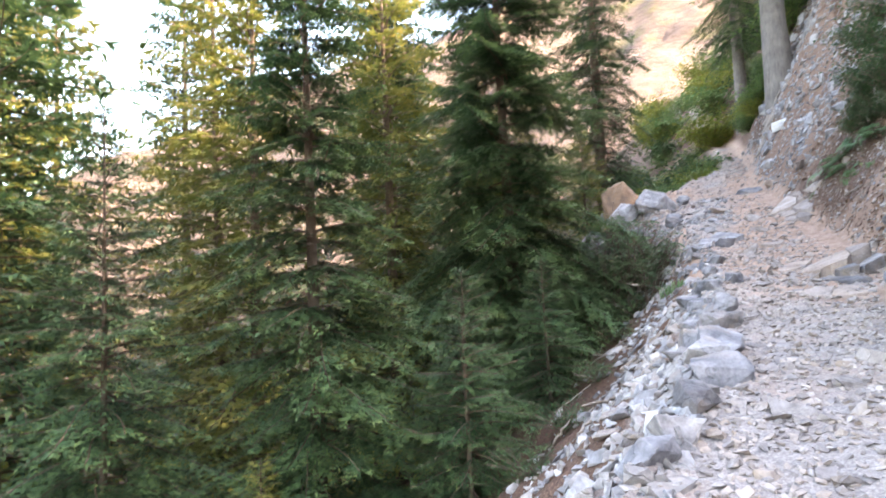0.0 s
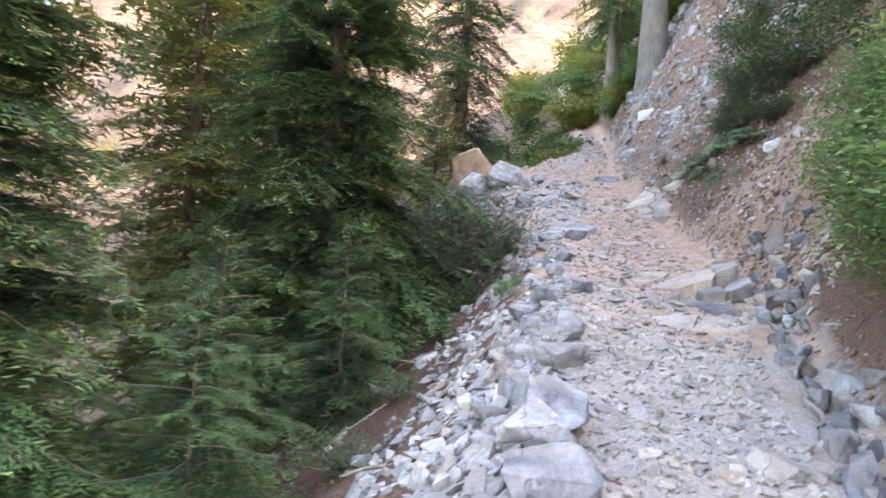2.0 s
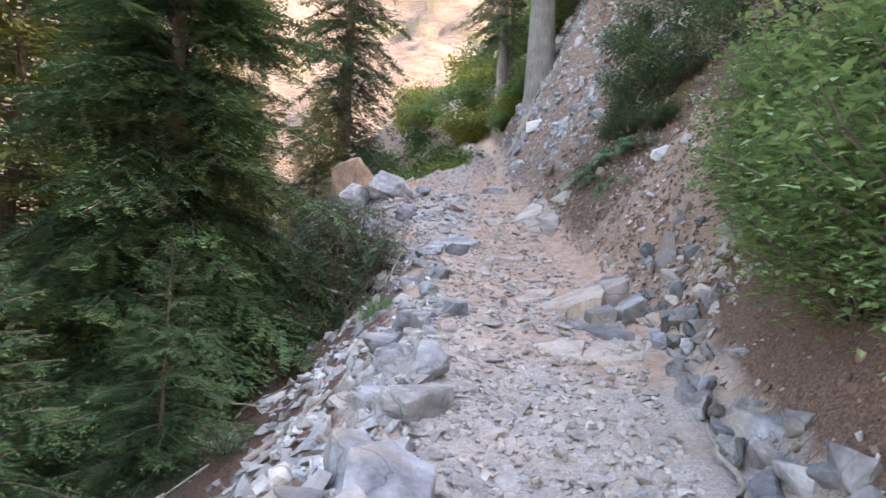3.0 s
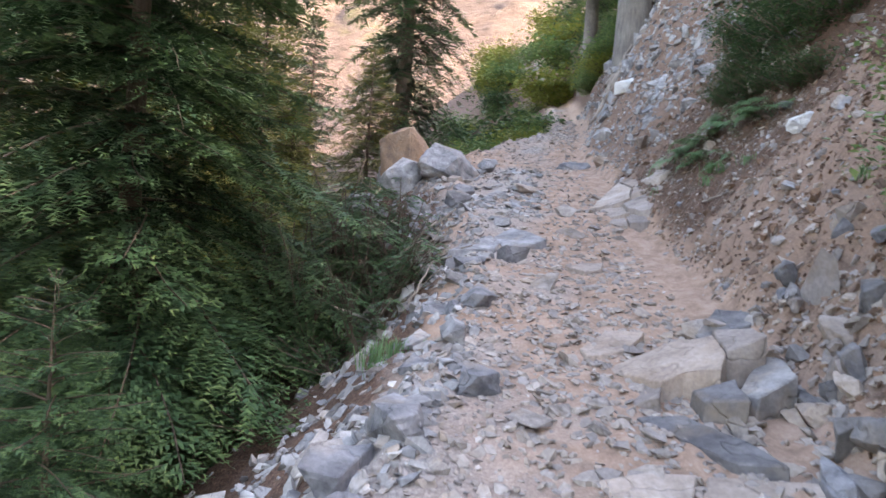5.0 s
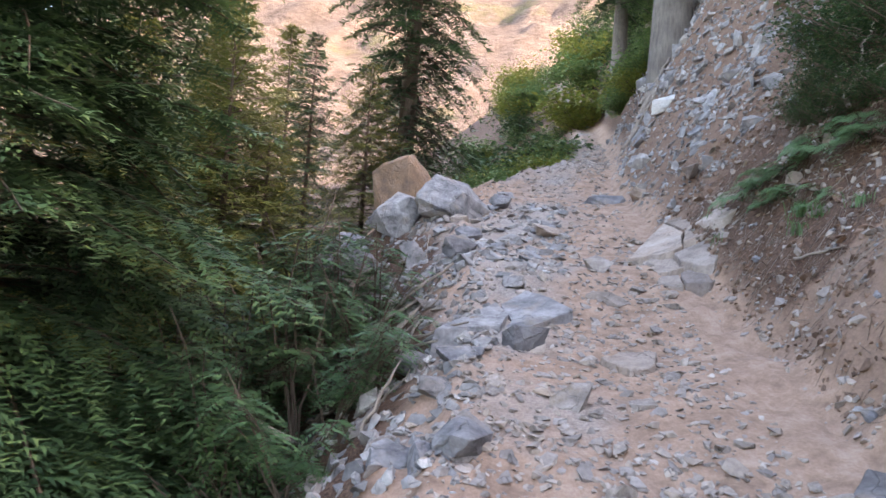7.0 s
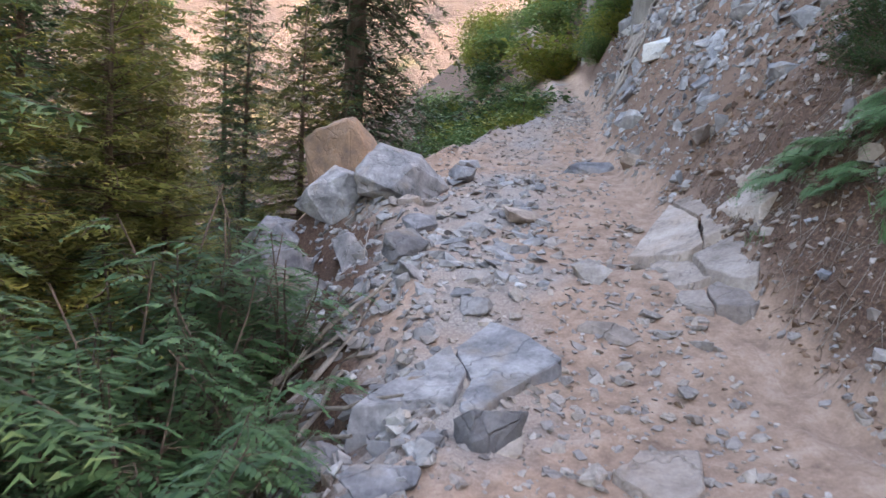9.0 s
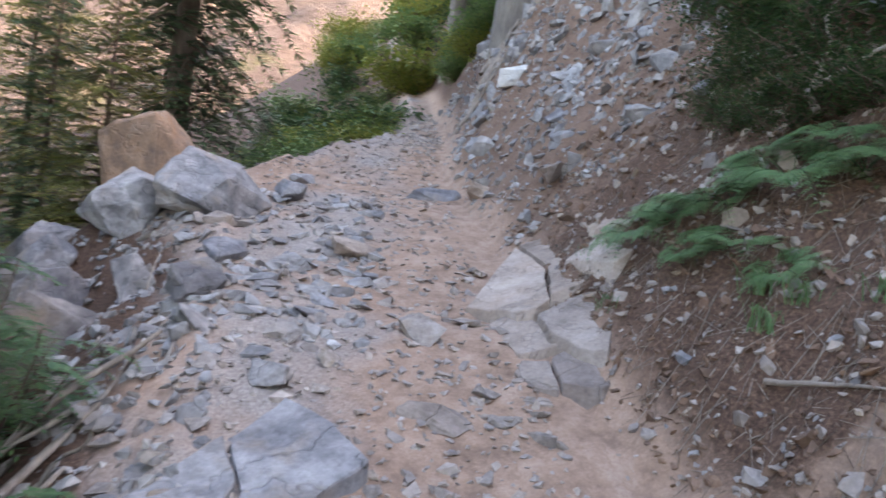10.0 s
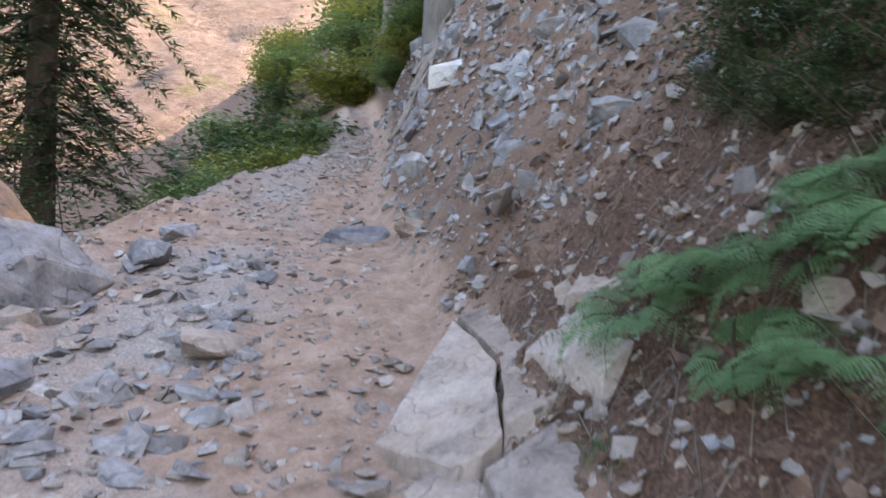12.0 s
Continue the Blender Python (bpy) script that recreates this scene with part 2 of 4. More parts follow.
def rough_height(x, y, s, d):
    z = height(x, y)
    off_trail = min(1.0, max(0.0, (abs(d) - 0.6) / 0.8))
    near = 1.0 if -4 < s < 30 and abs(d) < 7 else 0.0
    z += 0.035 * noise.fractal(Vector((x * 1.6, y * 1.6, 0.3)), 0.8, 2.1, 4) * (1 + 2.2 * off_trail)
    if near:
        z += 0.016 * noise.fractal(Vector((x * 7, y * 7, 1.7)), 0.7, 2.1, 3) * (1 + 1.2 * off_trail)
        z -= 0.05 * off_trail * abs(noise.noise(Vector((x * 3.1, y * 3.1, 9.0))))
    if near and d > 0.8:
        rag = noise.noise(Vector((s * 2.6, d * 1.4, 3.0)))
        k = min(1.0, (d - 0.8) / 0.4)
        z += (0.09 * rag + 0.06 * abs(noise.noise(Vector((x * 5, y * 5, 6.0))))) * k
        z += (0.05 * abs(noise.noise(Vector((x * 9, y * 9, z * 4)))) - 0.06 * max(0.0, noise.noise(Vector((x * 3.7, y * 3.7, 2.0))) - 0.15)) * k
    if abs(d) > 6:
        z += 0.5 * noise.noise(Vector((x * 0.2, y * 0.2, 4.0))) * min(1, (abs(d) - 6) / 6)
    return z


def build_ground():
    ss = spaced([(-220, -60, 20), (-60, -10, 4), (-10, -1, 0.5), (-1, 22, 0.085), (22, 30, 0.2), (30, 60, 1.2), (60, 400, 15)])
    ds = spaced([(-220, -60, 20), (-60, -14, 3), (-14, -4, 0.6), (-4, -1.6, 0.12), (-1.6, 2.6, 0.075), (2.6, 6, 0.2), (6, 16, 0.8), (16, 60, 3), (60, 220, 20)])
    vs, lit, bare = [], [], []
    for s in ss:
        for d in ds:
            x, y = to_xy(s, d)
            vs.append((x, y, rough_height(x, y, s, d)))
            wl, wr = lerp_table(s, LEFT), lerp_table(s, RIGHT)
            k = max((d - wr - 0.05) / 0.35, (-d - wl - 0.0) / 0.5)
            if 15.5 < s < 22.5 and d > 0:
                k = min(k, 0.55)
            if 9.0 < s < 12.6 and 0 < d < 2.6:
                k = min(k, 0.42)
            bare.append(min(1.0, max(0.0, (s - 7.0) / 3.0)) * (0.08 + 0.25 * min(1.0, max(0.0, (d + 0.5) / 0.8))))
            lit.append(min(1.0, max(0.0, k)) * 0.8)
    n = len(ds)
    fs = [(i * n + j, i * n + j + 1, i * n + n + j + 1, i * n + n + j) for i in range(len(ss) - 1) for j in range(n - 1)]
    me = mesh_of("ground", vs, fs, EARTH, True)
    a = me.attributes.new("litter", "FLOAT", "POINT")
    a.data.foreach_set("value", lit)
    a = me.attributes.new("bare", "FLOAT", "POINT")
    a.data.foreach_set("value", bare)
    me.flip_normals()
    return tagged(new("ground", me), "steep mountainside with a stony tan dirt trail cut across it", "ground", kind="structure")


GROUND = build_ground()


def build_far_slope():
    vs, xs, ys = [], np.linspace(-70, 150, 120), np.linspace(62, 190, 80)
    for y in ys:
        for x in xs:
            rise = 0.78 * (y - 62) + 0.16 * (x + 10)
            crest = 45 + 0.55 * (x + 30)
            z = -4 + min(rise, max(5, crest) + 0.1 * (rise - crest))
            z += 3.0 * noise.fractal(Vector((x * 0.05, y * 0.05, 2)), 0.7, 2.1, 6) + 1.2 * abs(noise.noise(Vector((x * 0.16 + y * 0.1, y * 0.05, 5))))
            vs.append((x, y, z))
    n = len(xs)
    fs = [(i * n + j, i * n + j + 1, i * n + n + j + 1, i * n + n + j) for i in range(len(ys) - 1) for j in range(n - 1)]
    return tagged(new("backdrop", mesh_of("far_slope", vs, fs, SCREE, True)), "distant sunlit pinkish scree slope with dry grass", "hillside", kind="structure")


build_far_slope()


# ---- rocks ----
def rock_mesh(name, size, seed, material, points=13, bevel=0.035, fine=True):
    """An angular block: the hull of random points in a box, its edges worn."""
    r = random.Random(seed)
    bm = bmesh.new()
    for _ in range(points):
        v = Vector((r.uniform(-1, 1), r.uniform(-1, 1), r.uniform(-1, 1)))
        v /= max(abs(v.x) ** 1.6 + abs(v.y) ** 1.6, abs(v.z) ** 1.6 * 1.2, 0.2) ** 0.55
        bm.verts.new(v)
    hull = bmesh.ops.convex_hull(bm, input=bm.verts)
    bmesh.ops.delete(bm, geom=[g for g in hull["geom_interior"] if isinstance(g, bmesh.types.BMVert)], context="VERTS")
    if bevel:
        bmesh.ops.dissolve_limit(bm, angle_limit=radians(14), verts=bm.verts, edges=bm.edges)
        bmesh.ops.bevel(bm, geom=list(bm.edges), offset=bevel, segments=1, affect="EDGES", profile=0.6, clamp_overlap=True)
    if fine:
        bmesh.ops.triangulate(bm, faces=bm.faces)
        long = [e for e in bm.edges if e.calc_length() > 0.5]
        bmesh.ops.subdivide_edges(bm, edges=long, cuts=2, use_grid_fill=False)
        bmesh.ops.triangulate(bm, faces=bm.faces)
        long = [e for e in bm.edges if e.calc_length() > 0.25]
        bmesh.ops.subdivide_edges(bm, edges=long, cuts=1)
        bmesh.ops.triangulate(bm, faces=bm.faces)
        for v in bm.verts:
            q = v.co * 1.7 + Vector((seed, 0, 0))
            v.co += v.co.normalized() * (0.07 * noise.fractal(q, 0.7, 2.2, 5) - 0.06 * abs(noise.noise(q * 2.5)))
    for v in bm.verts:
        v.co = Vector((v.co.x * size[0] / 2, v.co.y * size[1] / 2, v.co.z * size[2] / 2))
    bmesh.ops.recalc_face_normals(bm, faces=bm.faces)
    me = bpy.data.meshes.new(name)
    bm.to_mesh(me)
    bm.free()
    me.materials.append(material)
    return me


def lay_rock(name, s, d, size, material, label, turn=0.0, tip=0.0, roll=0.0, sink=0.35, seed=1, group="", points=13):
    """A rock bedded in the ground; tip leans it up the trail, roll towards its uphill side."""
    ob = new(name, rock_mesh(name, size, seed, material, points))
    p = at(s, d)
    ob.matrix_world = pose(p.x, p.y, p.z + size[2] * (0.5 - sink), tip, roll, turn)
    return tagged(ob, label, "rock", group, "")


HEADING = -26.0


def plate(parent, outline, thick, material, seed, base, tilt, name="piece"):
    """A broken plate of bedrock with a flat face: outline in (s, d), its height over the trail base + tilt * d."""
    bm = bmesh.new()
    cs, cd = sum(o[0] for o in outline) / len(outline), sum(o[1] for o in outline) / len(outline)
    top = []
    for s, d in outline:
        x, y = to_xy(s, d)
        top.append(bm.verts.new((x, y, lerp_table(s, RISE) + base + tilt * d)))
    low = []
    for s, d in outline:
        x, y = to_xy(s + (s - cs) * 0.12, d + (d - cd) * 0.12)
        low.append(bm.verts.new((x, y, lerp_table(s, RISE) + base + tilt * d - thick)))
    n = len(top)
    bm.faces.new(top)
    bm.faces.new(low[::-1])
    for i in range(n):
        bm.faces.new((top[i], low[i], low[(i + 1) % n], top[(i + 1) % n]))
    bmesh.ops.bevel(bm, geom=list(bm.edges), offset=0.007, segments=1, affect="EDGES", clamp_overlap=True)
    bmesh.ops.triangulate(bm, faces=bm.faces)
    for reach in (0.3, 0.15, 0.08):
        bmesh.ops.subdivide_edges(bm, edges=[e for e in bm.edges if e.calc_length() > reach], cuts=1)
        bmesh.ops.triangulate(bm, faces=bm.faces)
    for v in bm.verts:
        q = v.co * 2.3 + Vector((seed, 0, 0))
        v.co.z += 0.008 * noise.fractal(q, 0.8, 2.1, 5) - 0.014 * (noise.noise(q * 1.1 + Vector((4, 9, 2))) > 0.2)
        v.co.x += 0.018 * noise.noise(v.co * 2.2 + Vector((seed, 1, 8)))
        v.co.y += 0.018 * noise.noise(v.co * 2.2 + Vector((seed, 6, 2)))
        v.co.x += 0.014 * noise.noise(v.co * 6 + Vector((seed, 3, 1)))
        v.co.y += 0.014 * noise.noise(v.co * 6 + Vector((seed, 7, 5)))
    bmesh.ops.recalc_face_normals(bm, faces=bm.faces)
    me = bpy.data.meshes.new(name)
    bm.to_mesh(me)
    bm.free()
    me.materials.append(material)
    return part(name, me, parent)


# ---- conifers ----
def conifer_meshes(name, tall, wide, bare, branches, seed, needle=0.05, step=0.045, trunk=0.12, material=None, bark=None, droop=0.35, power=0.8, tiers=0):
    rng = np.random.default_rng(seed)
    r = random.Random(seed)
    wood, tris, young = [], [], []
    lean = [(0.0, 0.0, -0.6)]
    for i in range(1, 11):
        k = i / 10
        lean.append((0.05 * tall * 0.08 * math.sin(3 * k + seed), 0.05 * tall * 0.08 * math.cos(2 * k + seed) * k, tall * k))
    stem = tube(lean, [trunk * 1.25] + [trunk * (1 - 0.93 * i / 10) for i in range(1, 11)], 9)
    for i in range(branches):
        u = (i + r.random()) / branches
        if tiers:
            u = min(0.999, max(0.0, (int(u * tiers) + 0.5 + r.gauss(0, 0.26)) / tiers))
        z = bare + (tall * 0.985 - bare) * u
        length = wide * ((1 - u) ** power) * r.uniform(0.62, 1.12) + 0.1
        if u < 0.12:
            length *= 0.75 + u * 2
        ang = i * 2.39996 + r.uniform(-0.5, 0.5)
        out, side = np.array([math.cos(ang), math.sin(ang), 0.0]), np.array([-math.sin(ang), math.cos(ang), 0.0])
        e0 = math.tan(radians(-12 + 48 * u + r.uniform(-10, 10)))
        dr = droop * r.uniform(0.6, 1.5)

        def axis(t):
            t = np.asarray(t)[..., None]
            return np.array([0, 0, z]) + out * (length * t) + np.array([0, 0, 1.0]) * (length * (e0 * t - dr * t ** 2 + 0.12 * t ** 4)) + side * (0.06 * length * np.sin(3 * t + i))

        ks = np.linspace(0, 1, 6)
        wood.append(tube([tuple(p) for p in axis(ks)], [0.012 * length ** 0.7 * (1 - 0.85 * k) + 0.002 for k in ks], 3))
        m = max(4, int(length / (step * 1.3)))
        ts = (np.arange(m) + rng.random(m) * 0.7) / m * 0.9 + 0.1
        base = axis(ts)
        for sgn in (1, -1):
            bl = (0.50 * length * (1 - ts) ** 0.75 + 0.05) * rng.uniform(0.55, 1.15, m) * np.minimum(1, 0.35 + ts * 2.5)
            fan = np.radians(rng.uniform(42, 66, m))
            way = out * np.cos(fan)[:, None] + side * (sgn * np.sin(fan))[:, None]
            way[:, 2] += rng.uniform(-0.42, 0.06, m)
            cnt = np.maximum(2, (bl / step).astype(int))
            idx = np.repeat(np.arange(m), cnt)
            q = (np.concatenate([np.arange(c) for c in cnt]) + 0.5) / np.repeat(cnt, cnt)
            p = base[idx] + way[idx] * (bl[idx] * q)[:, None]
            p[:, 2] -= 0.25 * bl[idx] * q ** 2
            cross = np.cross(way[idx], [0, 0, 1.0])
            cross /= np.linalg.norm(cross, axis=1)[:, None] + 1e-6
            for s2 in (1, -1):
                nl = needle * rng.uniform(0.7, 1.3, len(p)) * (1.1 - 0.4 * q)
                tip = p + (way[idx] * 0.75 + cross * (0.75 * s2)) * nl[:, None]
                tip[:, 2] += rng.uniform(-0.4, 0.35, len(p)) * nl
                w = way[idx] * (nl * 0.24)[:, None]
                tris.append(np.stack([p - w, p + w, tip], axis=1))
                # Low near the trunk: new growth outside, painted crown shade inside.
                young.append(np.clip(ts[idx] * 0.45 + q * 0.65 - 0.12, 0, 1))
    tri = np.concatenate(tris).reshape(-1, 3)
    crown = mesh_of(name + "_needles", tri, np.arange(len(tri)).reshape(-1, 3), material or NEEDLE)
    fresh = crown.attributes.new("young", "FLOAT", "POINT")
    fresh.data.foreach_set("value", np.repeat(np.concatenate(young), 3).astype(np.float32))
    return mesh_of(name + "_trunk", *stem, bark or BARK, True), mesh_of(name + "_branches", *join(wood), bark or BARK, True), crown


KINDS = {}


def conifer(kind, s, d, scale=1.0, turn=0.0, label="", group="", sink=0.0, xyz=None):
    meshes = KINDS[kind]
    tree = new("conifer_tree")
    p = Vector(xyz) if xyz else at(s, d)
    tree.matrix_world = pose(p.x, p.y, p.z - sink, 0, 0, turn) @ Matrix.Diagonal((scale, scale, scale, 1))
    part("trunk", meshes[0], tree)
    part("branchwork", meshes[1], tree)["kind"] = "stuff"
    part("crown", meshes[2], tree)["kind"] = "stuff"
    return tagged(tree, label, "tree", group)


KINDS["wide"] = conifer_meshes("wide", 10.5, 2.4, 0.2, 290, 3, trunk=0.13, needle=0.075, step=0.039, power=0.62, droop=0.45, tiers=25)
KINDS["slim"] = conifer_meshes("slim", 9.5, 1.5, 0.3, 310, 5, trunk=0.1, needle=0.075, step=0.04, power=0.6, droop=0.45, tiers=26)
KINDS["young"] = conifer_meshes("young", 2.4, 1.0, 0.05, 80, 8, trunk=0.035, needle=0.042, step=0.028, droop=0.3)
KINDS["thin"] = conifer_meshes("thin", 6.4, 1.5, 1.9, 140, 11, trunk=0.06, needle=0.075, step=0.048)
KINDS["pale"] = conifer_meshes("pale", 4.6, 1.55, 0.1, 165, 12, trunk=0.07, needle=0.07, step=0.045, material=NEEDLE_GOLD)
KINDS["far"] = conifer_meshes("far", 13.0, 2.6, 0.4, 210, 14, trunk=0.16, needle=0.19, step=0.115, droop=0.45, power=0.6)
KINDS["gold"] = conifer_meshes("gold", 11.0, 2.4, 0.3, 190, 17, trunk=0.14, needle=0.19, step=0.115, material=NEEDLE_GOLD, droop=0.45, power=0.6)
KINDS["tall"] = conifer_meshes("tall", 17.0, 2.6, 4.0, 200, 21, trunk=0.34, needle=0.16, step=0.1, bark=GREY_BARK, droop=0.6)
KINDS["old"] = conifer_meshes("old", 14.0, 2.0, 2.6, 190, 24, trunk=0.24, needle=0.13, step=0.075, droop=0.7, power=0.5)

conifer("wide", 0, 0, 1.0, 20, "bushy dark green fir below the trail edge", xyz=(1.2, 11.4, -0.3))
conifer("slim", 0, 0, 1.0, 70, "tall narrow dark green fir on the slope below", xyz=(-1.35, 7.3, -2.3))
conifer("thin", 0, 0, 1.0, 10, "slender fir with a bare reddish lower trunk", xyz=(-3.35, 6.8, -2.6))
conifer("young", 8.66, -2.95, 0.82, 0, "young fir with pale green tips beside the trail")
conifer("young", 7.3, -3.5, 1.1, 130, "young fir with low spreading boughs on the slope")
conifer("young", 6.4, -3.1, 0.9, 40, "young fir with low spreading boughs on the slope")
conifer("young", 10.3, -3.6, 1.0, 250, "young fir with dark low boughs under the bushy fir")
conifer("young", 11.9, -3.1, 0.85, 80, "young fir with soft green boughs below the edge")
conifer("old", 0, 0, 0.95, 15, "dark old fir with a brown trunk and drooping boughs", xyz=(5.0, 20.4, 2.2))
conifer("pale", 0, 0, 1.0, 65, "yellow-green fir behind the trail-edge boulders", xyz=(4.1, 18.9, 1.7))
conifer("pale", 0, 0, 0.9, 165, "yellow-green fir on the slope below the boulders", xyz=(2.6, 16.6, 0.6))
conifer("pale", 15.6, -4.7, 1.15, 220, "yellow-green fir on the slope below the boulders")
conifer("pale", 14.2, -5.2, 1.2, 310, "yellow-green fir on the slope below the boulders")
# Added tree: its yellow imitates sunlight on the narrow fir's lower boughs.
conifer("pale", 0, 0, 0.62, 130, "added yellow fir standing for sunlit lower boughs", xyz=(-1.7, 6.3, -2.6))
conifer("young", 24.5, -3.3, 0.8, 30, "small dark fir among the bushes at the crest")
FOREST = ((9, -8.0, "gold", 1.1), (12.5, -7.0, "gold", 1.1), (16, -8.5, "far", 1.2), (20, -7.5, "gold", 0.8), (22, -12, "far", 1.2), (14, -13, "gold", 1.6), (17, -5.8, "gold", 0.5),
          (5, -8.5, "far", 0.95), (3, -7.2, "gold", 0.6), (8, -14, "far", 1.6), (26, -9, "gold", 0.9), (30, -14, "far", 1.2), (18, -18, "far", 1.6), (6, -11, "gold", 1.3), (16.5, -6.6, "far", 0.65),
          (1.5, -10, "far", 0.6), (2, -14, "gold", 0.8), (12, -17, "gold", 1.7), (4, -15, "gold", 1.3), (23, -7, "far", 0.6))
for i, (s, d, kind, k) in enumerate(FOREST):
    conifer(kind, s, d, k, i * 47, "fir in the woods below, gold sunlight painted into its needles" if kind == "gold" else "tall dark green fir in the woods below", "woods below the trail")


# ---- shrubs, ferns, grass ----
def leafy_meshes(name, wide, tall, stems, leaves, size, seed, material, slim=0.5, lay=0.0):
    """Woody stems fanning from one root, with folded leaves along them."""
    r = random.Random(seed)
    wood, vs, fs = [], [], []
    for i in range(stems):
        ang = r.uniform(0, 6.283)
        reach = wide * r.uniform(0.35, 1.0)
        top = tall * r.uniform(0.55, 1.05) * (1 - 0.4 * (reach / wide) ** 2)
        pts = []
        for j in range(6):
            k = j / 5
            pts.append(Vector((math.cos(ang) * reach * k ** 1.2 + r.uniform(-0.03, 0.03), math.sin(ang) * reach * k ** 1.2 + r.uniform(-0.03, 0.03), top * (k - lay * k * k) - 0.06 * (1 - k))))
        wood.append(tube(pts, [0.011 * (1 - 0.8 * j / 5) + 0.002 for j in range(6)], 4))
        for _ in range(leaves // stems):
            k = r.uniform(0.22, 1.0) ** 0.8 * 4.999
            j = int(k)
            p = pts[j].lerp(pts[j + 1], k - j) + Vector((r.gauss(0, 1), r.gauss(0, 1), r.gauss(0, 0.7))) * 0.09 * (wide + tall)
            a = r.uniform(0, 6.283)
            way = Vector((math.cos(a), math.sin(a), r.uniform(-0.55, 0.35))).normalized()
            across = way.cross(Vector((r.uniform(-0.4, 0.4), r.uniform(-0.4, 0.4), 1))).normalized()
            up = across.cross(way)
            ln = size * r.uniform(0.6, 1.25)
            w = ln * slim * 0.5
            o = len(vs)
            vs += [p, p + way * ln * 0.4 + across * w + up * w * 0.35, p + way * ln, p + way * ln * 0.4 - across * w + up * w * 0.35]
            fs += [(o, o + 1, o + 2), (o, o + 2, o + 3)]
    return mesh_of(name + "_stems", *join(wood), BARK), mesh_of(name + "_leaves", [tuple(v) for v in vs], fs, material)


def bush(meshes, s, d, scale=1.0, turn=0.0, label="", group="", lift=0.0, squash=1.0):
    ob = new("bush")
    p = at(s, d, lift)
    ob.matrix_world = pose(p.x, p.y, p.z, 0, 0, turn) @ Matrix.Diagonal((scale, scale, scale * squash, 1))
    part("stemwork", meshes[0], ob)["kind"] = "stuff"
    part("foliage", meshes[1], ob)["kind"] = "stuff"
    return tagged(ob, label, "bush", group)


def fern_meshes(name, fronds, length, seed):
    """Triangular fronds: each side arm carries rows of separate leaflets that shorten to its tip."""
    r = random.Random(seed)
    wood, vs, fs = [], [], []
    for i in range(fronds):
        ang = 6.283 * i / fronds + r.uniform(-0.4, 0.4)
        out, side = Vector((math.cos(ang), math.sin(ang), 0)), Vector((-math.sin(ang), math.cos(ang), 0))
        ln, bow = length * r.uniform(0.75, 1.15), r.uniform(0.95, 1.4)

        def spine(k):
            return out * (ln * k * 0.9) + Vector((0, 0, ln * (1.25 * k - bow * k * k)))

        wood.append(tube([spine(j / 5) for j in range(6)], [0.004, 0.0035, 0.003, 0.0025, 0.002, 0.001], 3))
        n = 15
        for j in range(4, n):
            k = j / n
            p = spine(k)
            fl = 0.52 * ln * (1 - k) ** 0.9 * min(1.0, 0.62 + k) + 0.015
            for sg in (1, -1):
                way = (side * sg + out * 0.55 + Vector((0, 0, r.uniform(-0.35, -0.05)))).normalized()
                lie = (out - way * out.dot(way)).normalized()
                m = max(4, int(fl / 0.017))
                for h in range(1, m + 1):
                    q = p + way * fl * h / (m + 0.5)
                    pl = fl * 0.22 * (1.08 - h / (m + 1.0)) + 0.006
                    for s2 in (1, -1):
                        tip = q + (way * 0.45 + lie * s2) * pl
                        w = way * min(0.005, pl * 0.26)
                        o = len(vs)
                        vs += [q - w, q + w, tip + w * 0.5, tip - w * 0.5]
                        fs += [(o, o + 1, o + 2), (o, o + 2, o + 3)]
    return mesh_of(name + "_spines", *join(wood), DARK_BUSH), mesh_of(name + "_fronds", [tuple(v) for v in vs], fs, FERN)


def fern(meshes, s, d, scale, turn, label="green fern with arching fronds on the bank"):
    ob = new("fern")
    p = at(s, d, -0.02)
    ob.matrix_world = pose(p.x, p.y, p.z, 8 + 9 * math.sin(turn), -24 + 14 * math.cos(turn), -26) @ pose(0, 0, 0, 0, 0, turn) @ Matrix.Diagonal((scale, scale, scale, 1))
    part("stemwork", meshes[0], ob)["kind"] = "stuff"
    part("foliage", meshes[1], ob)["kind"] = "stuff"
    return tagged(ob, label, "fern", "ferns on the bank")


